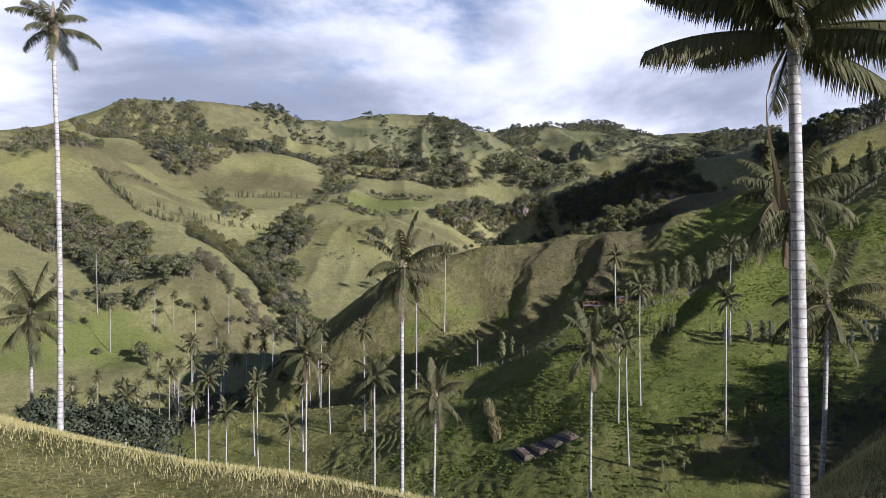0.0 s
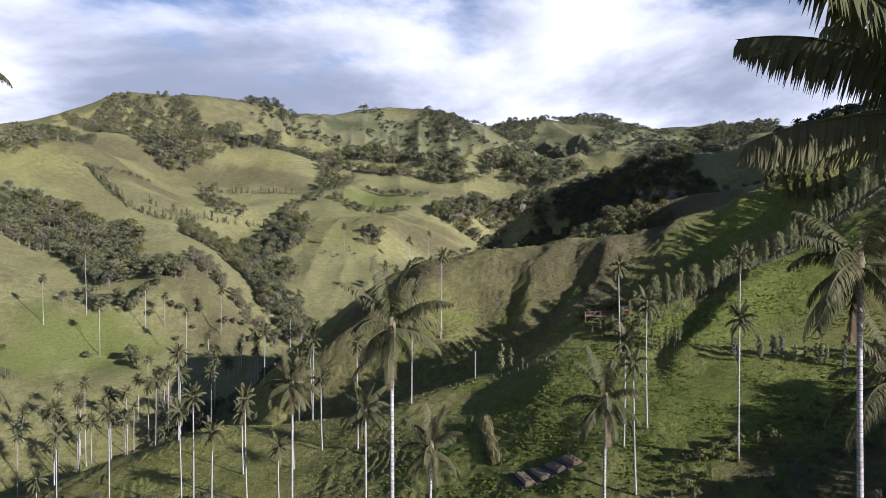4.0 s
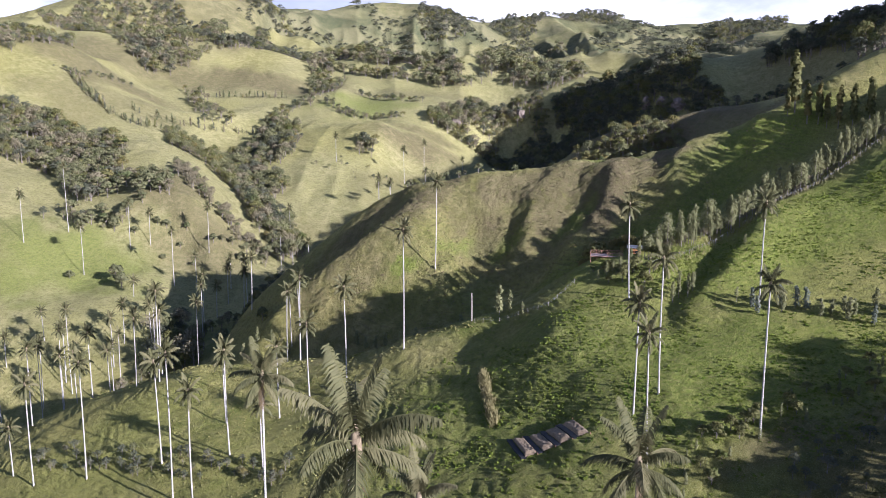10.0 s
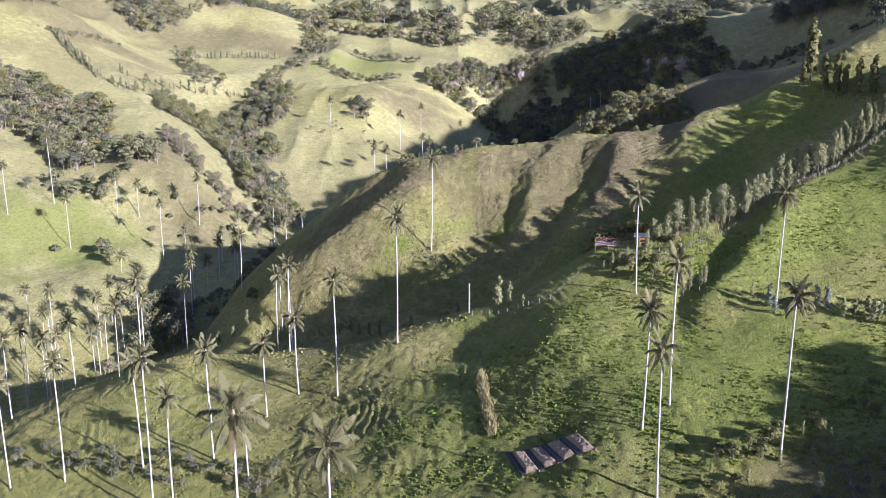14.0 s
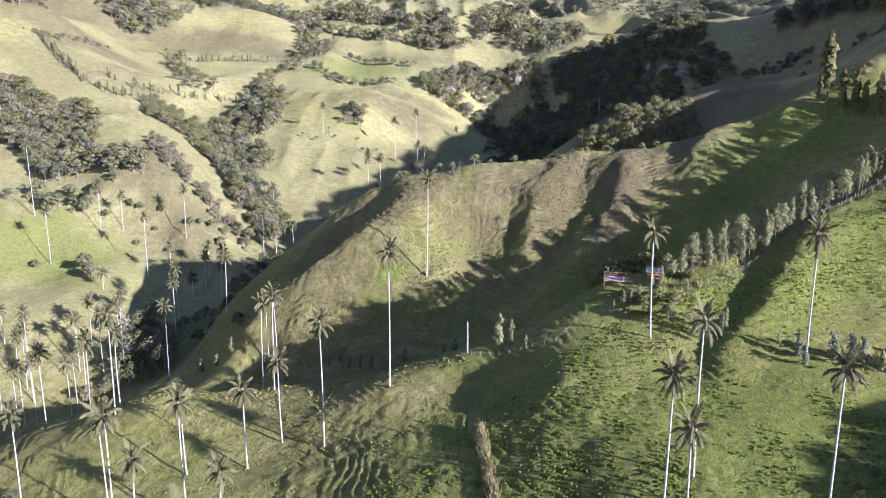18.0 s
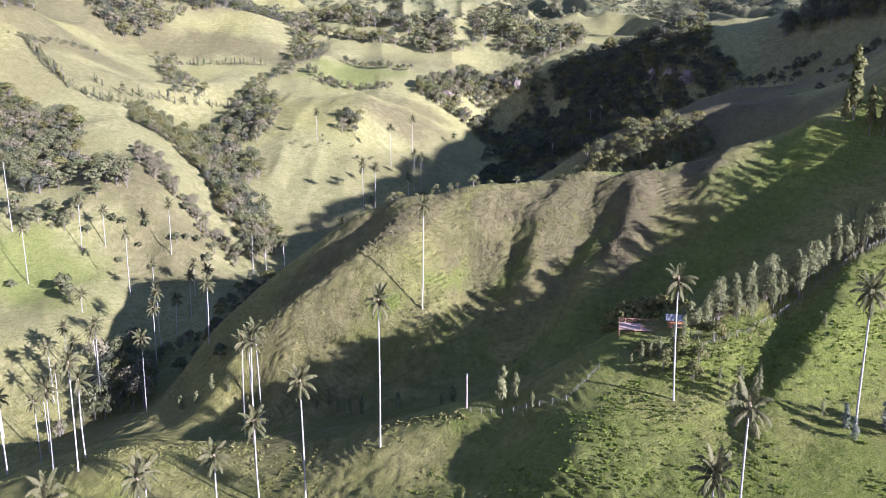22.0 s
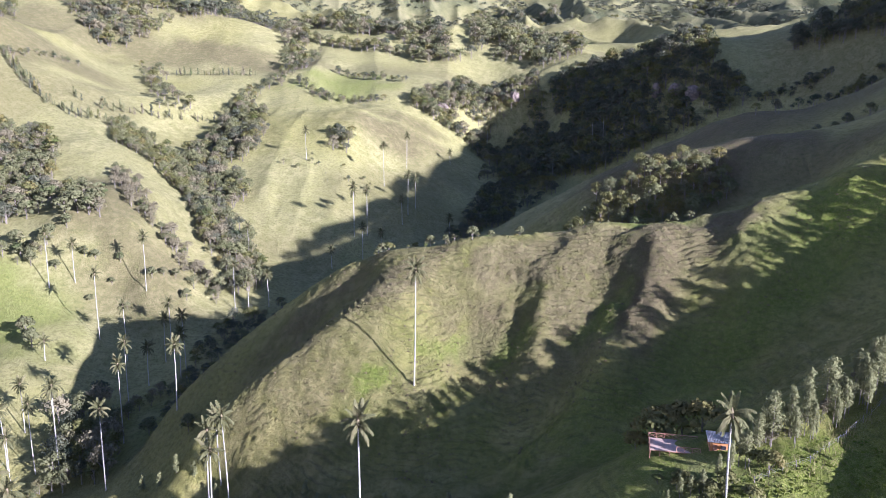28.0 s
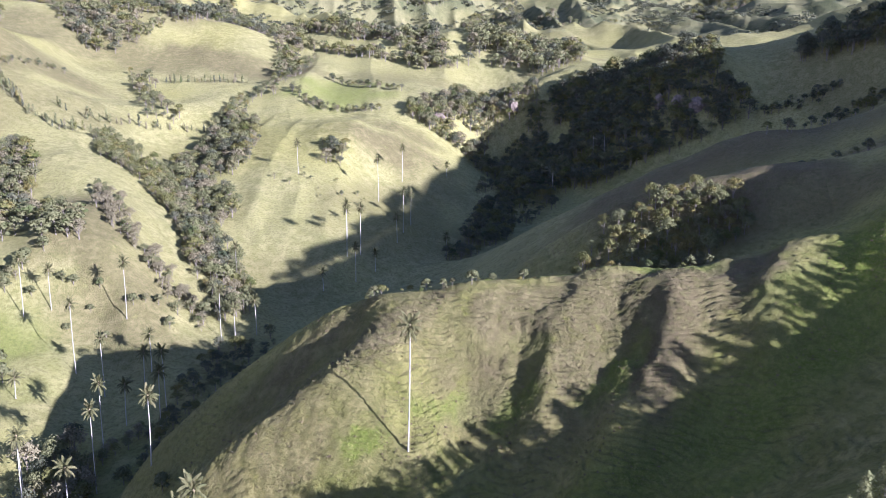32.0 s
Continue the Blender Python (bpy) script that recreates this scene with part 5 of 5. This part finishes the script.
M_TIMBER = plain("orange_boards", (0.30, 0.125, 0.045), (0.46, 0.22, 0.09), 1.6, 0.6, stretch=(1, 1, 6))
M_RAIL = plain("reddish_rail", (0.23, 0.115, 0.075), (0.34, 0.19, 0.13), 2.5, 0.7)
M_DECK = plain("deck_boards", (0.27, 0.185, 0.15), (0.40, 0.30, 0.25), 1.2, 0.7, stretch=(0.6, 5, 1))
M_TIN = plain("zinc_sheet", (0.24, 0.25, 0.27), (0.36, 0.37, 0.39), 1.8, 0.6, 0.1)
M_GLASS = plain("dark_pane", (0.02, 0.02, 0.025), (0.035, 0.035, 0.04), 1.0, 0.15)
M_POST = plain("grey_post", (0.13, 0.115, 0.10), (0.27, 0.245, 0.215), 2.0, 0.85)
M_COMPOST = plain("compost", (0.115, 0.086, 0.056), (0.262, 0.200, 0.130), 2.6, 0.95, bump=1.0)
M_BLACK = plain("trench_black", (0.015, 0.015, 0.017), (0.04, 0.038, 0.036), 1.0, 0.6)
M_STRAW = leaf_material("dry_stalks", (0.15, 0.13, 0.055), (0.28, 0.25, 0.12), glow=0.15)


def deck(x, y, z, turn):
    base = tagged(new("viewing_deck"), "raised timber deck with crossed red-brown railings beside the cabin", "deck")
    base.matrix_basis = pose(x, y, z, 0, 0, turn)
    L, W = 9.4, 5.4
    n = 27
    me = None
    for k in range(n):
        if me is None:
            ob = part("plank", box_bm((L, W / n - 0.015, 0.05), bevel=0.006), M_DECK, base)
            me = ob.data
        else:
            ob = part("plank", me, M_DECK, base)
        ob.location = (0, -W / 2 + (k + 0.5) * W / n, 0)
    for px in np.linspace(-L / 2 + 0.1, L / 2 - 0.1, 6):
        for py in (-W / 2 + 0.1, 0, W / 2 - 0.1):
            beam("stilt", (px, py, -2.6), (px, py, -0.03), 0.14, M_RAIL, base)
    for py in (-W / 2 + 0.15, 0, W / 2 - 0.15):
        beam("joist", (-L / 2, py, -0.13), (L / 2, py, -0.13), 0.16, M_RAIL, base)

    def railing(a, b):
        a, b = Vector(a), Vector(b)
        m = max(1, round((b - a).length / 1.5))
        for k in range(m + 1):
            p = a + (b - a) * k / m
            beam("rail_post", p + Vector((0, 0, 0.03)), p + Vector((0, 0, 1.08)), 0.1, M_RAIL, base)
            if k < m:
                q = a + (b - a) * (k + 1) / m
                beam("cross_brace", p + Vector((0, 0, 0.12)), q + Vector((0, 0, 1.0)), 0.05, M_RAIL, base)
                beam("cross_brace", p + Vector((0, 0, 1.0)), q + Vector((0, 0, 0.12)), 0.05, M_RAIL, base)
        beam("handrail", a + Vector((0, 0, 1.1)), b + Vector((0, 0, 1.1)), 0.1, M_RAIL, base)

    railing((-L / 2, W / 2, 0), (L / 2, W / 2, 0))
    railing((-L / 2, -W / 2, 0), (-L / 2, W / 2, 0))
    railing((0.3, -W / 2, 0), (L / 2, -W / 2, 0))
    return base


def cabin(x, y, z, turn):
    base = tagged(new("cabin"), "small orange-brown board cabin with a grey metal roof", "cabin")
    base.matrix_basis = pose(x, y, z, 0, 0, turn)
    w, d, h = 3.6, 3.2, 2.5
    part("floor_frame", box_bm((w + 0.2, d + 0.2, 0.25), (0, 0, -0.12), 0.02), M_RAIL, base)
    part("core", box_bm((w - 0.16, d - 0.16, h), (0, 0, h / 2), 0.01), M_TIMBER, base)
    n = 16
    for side, (sx, sy, ln) in enumerate(((0, -1, w), (0, 1, w), (-1, 0, d), (1, 0, d))):
        me = None
        for k in range(n):
            size = (ln, 0.06, h / n - 0.012) if sy else (0.06, ln - 0.13, h / n - 0.012)
            if me is None:
                ob = part("wall_board", box_bm(size, bevel=0.012), M_TIMBER, base)
                me = ob.data
            else:
                ob = part("wall_board", me, M_TIMBER, base)
            ob.location = (sx * (w / 2 - 0.05), sy * (d / 2 - 0.05), (k + 0.5) * h / n)
    for px in (-1, 1):
        for py in (-1, 1):
            beam("corner_post", (px * w / 2, py * d / 2, -0.9), (px * w / 2, py * d / 2, h + 0.1), 0.16, M_RAIL, base)
    win = part("window", box_bm((0.9, 0.05, 0.8), (0, 0, 0)), M_GLASS, base)
    win.location = (0.7, -d / 2 - 0.02, 1.45)
    for a, b in (((0.22, 0.42), (1.18, 0.42)), ((0.22, -0.42), (1.18, -0.42)), ((0.22, -0.42), (0.22, 0.42)), ((1.18, -0.42), (1.18, 0.42))):
        beam("frame", (a[0] - 0.7, -0.03, a[1]), (b[0] - 0.7, -0.03, b[1]), 0.08, M_RAIL, win)
    door = part("door", box_bm((0.85, 0.06, 1.95), (-0.85, -d / 2 - 0.02, 1.0), 0.01), M_RAIL, base)
    part("door_handle", box_bm((0.04, 0.08, 0.14), (-0.52, -d / 2 - 0.08, 1.0), 0.01), M_TIN, door)
    # low-pitched corrugated roof
    rows, cols = 60, 2
    bm = bmesh.new()
    grid = []
    for i in range(rows + 1):
        px = -w / 2 - 0.45 + (w + 0.9) * i / rows
        lift = 0.03 * math.sin(i * math.pi / 2)
        grid.append([bm.verts.new((px, -d / 2 - 0.55 + (d + 1.1) * j / cols, h + 0.16 + 0.42 * j / cols + lift)) for j in range(cols + 1)])
    for i in range(rows):
        for j in range(cols):
            bm.faces.new((grid[i][j], grid[i + 1][j], grid[i + 1][j + 1], grid[i][j + 1]))
    bmesh.ops.solidify(bm, geom=bm.faces[:], thickness=0.02)
    part("roof", bm, M_TIN, base, "grey corrugated metal roof sheet")
    for py in (-1, 0, 1):
        beam("rafter", (-w / 2 - 0.4, py * 1.5, h + 0.1 + 0.21 + 0.14 * py), (w / 2 + 0.4, py * 1.5, h + 0.1 + 0.21 + 0.14 * py), 0.1, M_RAIL, base)
    return base


deck(52.6, 254.2, -20.0, -14)
cabin(60.4, 251.6, -19.9, -14)


# four open beds dug into the slope, side by side
def pits():
    a, b, c = Vector((16.3, 188.5)), Vector((18.6, 180.4)), Vector((32.9, 178.4))
    u, v = (c - b) / 4, a - b
    for k in range(4):
        o = b + u * k
        base = tagged(new("compost_bed"), "sunken bed of brown compost beside a black strip for its dark trench", "compost bed", "compost beds on the slope")
        rows, cols = 22, 12
        bm = bmesh.new()
        grid = []
        for i in range(rows + 1):
            line = []
            for j in range(cols + 1):
                f, g = i / rows, j / cols
                p = o + u * (0.30 + 0.66 * g) + v * (0.04 + 0.92 * f)
                hump = (0.55 * (1 - 0.6 * g) * min(1, 7 * g, 9 * (1 - g)) + 0.45 * (1 - (k + g) / 4)) * min(1, 9 * f, 9 * (1 - f)) + 0.24 * noise.noise((p.x * 2.1, p.y * 2.1, 3.0)) + 0.14 * noise.noise((p.x * 5, p.y * 5, 7.0))
                line.append(bm.verts.new((p.x, p.y, float(land(p.x, p.y)[0]) + 0.22 + hump)))
            grid.append(line)
        for i in range(rows):
            for j in range(cols):
                bm.faces.new((grid[i][j], grid[i][j + 1], grid[i + 1][j + 1], grid[i + 1][j]))
        for f in bm.faces:
            f.smooth = True
        part("compost", bm, M_COMPOST, base)
        # raised black strip, its colour standing for the shade in the trench
        bm = bmesh.new()
        low, top = [], []
        for f in np.linspace(0, 1, 7):
            for g in (0.02, 0.32):
                p = o + u * g + v * f
                z = float(land(p.x, p.y)[0])
                top.append(bm.verts.new((p.x, p.y, z + (0.42 if g < 0.1 else 0.24))))
                low.append(bm.verts.new((p.x, p.y, z - 0.8)))
        for i in range(6):
            k0, k1 = 2 * i, 2 * i + 2
            bm.faces.new((top[k0], top[k0 + 1], top[k1 + 1], top[k1]))
            bm.faces.new((low[k0], low[k1], low[k1 + 1], low[k0 + 1]))
            bm.faces.new((top[k0], top[k1], low[k1], low[k0]))
            bm.faces.new((top[k0 + 1], low[k0 + 1], low[k1 + 1], top[k1 + 1]))
        bm.faces.new((top[0], low[0], low[1], top[1]))
        bm.faces.new((top[12], top[13], low[13], low[12]))
        part("trench_strip", bm, M_BLACK, base, "black strip for a bed's shaded trench and plastic edge")
        for f in (0.0, 1.0):
            p = o + u * 0.98 + v * f
            z = float(land(p.x, p.y)[0])
            beam("stake", (p.x, p.y, z - 0.3), (p.x, p.y, z + 0.5), 0.12, M_RAIL, base)


pits()


def pole(x, y, height, radius, label):
    z = float(land(x, y)[0])
    base = tagged(new("dead_trunk"), label, "tree stump")
    base.location = (x, y, z)
    v, f = tube([((0, 0, -0.8), radius * 1.1), ((0.03, 0, height * 0.5), radius), ((0, 0.04, height * 0.96), radius * 0.85), ((0.02, 0, height), radius * 0.5)], 10)
    part("stem", arrays_mesh("stem", v, f, M_POST, True), M_POST, base)


pole(11.6, 254.4, 8.8, 0.26, "bare pale dead palm trunk standing on the crest")


# wire fence posts along the ridge path and the meadow
def fence(line, gap, label):
    base = tagged(new("fence"), label, "fence")
    tops, me = [], None
    r = random.Random(3)
    pts = [Vector(p) for p in line]
    for a, b in zip(pts, pts[1:]):
        n = max(1, round((b - a).length / gap))
        for k in range(n):
            p = a + (b - a) * k / n
            z = float(land(p.x, p.y)[0])
            if me is None:
                v, f = tube([((0, 0, -0.4), 0.075), ((0.01, 0, 0.7), 0.07), ((0, 0, 1.35), 0.06)], 6)
                me = arrays_mesh("post", v, f, M_POST, True)
            ob = part("post", me, M_POST, base)
            ob.location = (p.x, p.y, z)
            ob.rotation_euler = (radians(r.uniform(-6, 6)), radians(r.uniform(-6, 6)), r.uniform(0, 6))
            tops.append(Vector((p.x, p.y, z)))
    for h in (0.5, 0.85, 1.2):
        cu = bpy.data.curves.new("wire", "CURVE")
        cu.dimensions, cu.bevel_depth, cu.bevel_resolution = "3D", 0.008, 0
        sp = cu.splines.new("POLY")
        sp.points.add(len(tops) - 1)
        for q, p in zip(sp.points, tops):
            q.co = (p.x, p.y, p.z + h, 1)
        cu.materials.append(M_TIN)
        ob = new("wire", cu)
        ob.parent = base


fence([(63, 241), (74, 243), (86, 250), (101, 258), (118, 265), (142, 276), (168, 287), (194, 298)], 2.6, "weathered wooden fence posts with wire below the tree row")
fence([(12.5, 252), (22, 246), (33, 240), (44, 246)], 2.8, "weathered wooden fence posts with wire along the crest")


# dry stalks: joined blades
def stalks(name, spots, blade, label, material):
    quads = []
    for x, y, n, r in spots:
        px, py = x + NR.normal(0, r, n), y + NR.normal(0, r, n)
        pz = land(px, py)
        for k in range(n):
            h = blade * NR.uniform(0.5, 1.25)
            t = NR.uniform(0, 6.28)
            w = np.array([math.cos(t), math.sin(t), 0]) * h * 0.06
            o = np.array([px[k], py[k], pz[k] - 0.05])
            tip = o + np.array([NR.normal(0, 0.25) * h, NR.normal(0, 0.25) * h, h])
            quads.append(np.stack([o - w, o + w, tip + w * 0.15, tip - w * 0.15]))
    return tagged(new(name, quad_mesh(name, [(np.concatenate(quads), material)])), label, "grass", kind="stuff")


r9 = random.Random(9)
stalks("dry_hedge", [(12.7 + 0.06 * k + r9.uniform(-0.3, 0.3), 218.5 - 1.0 * k, 90, 0.5) for k in range(23)], 1.7, "strip of tall dry grass along a fence line", M_STRAW)
stalks("dry_bracken", [(x, y - 1.5, 16, 1.3) for x, y in along([(64, 243), (74, 245), (86, 252), (101, 260), (118, 267), (142, 278), (168, 289)], 60, 1.2, r9)], 1.3, "pinkish dry bracken under the tree row", M_STRAW)
stalks("rough_grass", [(x, y, 170, 2.2) for x, y in along([(-60, 40), (-31, 42), (-20, 43), (-12, 44), (0, 44), (20, 45), (34, 56)], 520, 7, r9)], 0.26, "rough tall grass on the near shoulder", M_GRASS)


# tussocks on the pastures, thick in some places and thin in others
def tussocks(name, outline, gap, size, label, material, seed):
    px, py = scatter(outline, gap, NR)
    thick = lattice(px / 9, py / 9, seed) + 0.6 * lattice(px / 3, py / 3, seed + 1)
    keep = thick > NR.uniform(-0.7, 0.9, px.size)
    px, py = px[keep], py[keep]
    pz = land(px, py)
    n, blades = len(px), 7
    h = size * NR.uniform(0.5, 1.4, (n, 1, 1))
    t = NR.uniform(0, 6.28, (n, blades, 1))
    w = np.concatenate([np.cos(t), np.sin(t), 0 * t], -1) * h * NR.uniform(0.35, 0.8, (n, blades, 1))
    o = np.stack([px, py, pz], -1)[:, None] + NR.normal(0, 0.25, (n, blades, 3)) * h * np.array([1, 1, 0]) - np.array([0, 0, 0.12])
    tip = o + np.concatenate([NR.normal(0, 0.5, (n, blades, 2)), NR.uniform(0.6, 1.1, (n, blades, 1))], -1) * h
    quads = np.stack([o - w, o + w, tip + w * 0.6, tip - w * 0.6], 2).reshape(-1, 3)
    return tagged(new(name, quad_mesh(name, [(quads, material)])), label, "grass", kind="stuff")


tussocks("meadow_tussocks", [(-22, 190), (-15, 168), (40, 155), (75, 160), (150, 190), (170, 250), (120, 262), (60, 242), (35, 235), (12, 246), (-8, 225)], 0.78, 0.32, "lush green grass tussocks on the meadow", M_TUSSOCK, 51)
tussocks("ridge_tussocks", [(-85, 378), (-40, 330), (0, 305), (60, 310), (150, 330), (150, 352), (100, 348), (66, 364), (20, 364), (-44, 388)], 1.7, 0.34, "dry brownish tussocks on the ribbed ridge", M_TUSSOCK_DRY, 53)
tussocks("crest_tussocks", [(-130, 288), (-83, 272), (-45, 250), (-20, 245), (12, 250), (10, 254), (-40, 285), (-83, 279)], 1.0, 0.36, "tussocky grass along the lower crest", M_TUSSOCK_OLIVE, 55)
tussocks("slope_tussocks", [(-75, 185), (-22, 170), (-22, 190), (-8, 225), (10, 247), (-20, 244), (-80, 268)], 1.1, 0.30, "yellowish grass tussocks under the palms", M_TUSSOCK_OLIVE, 57)
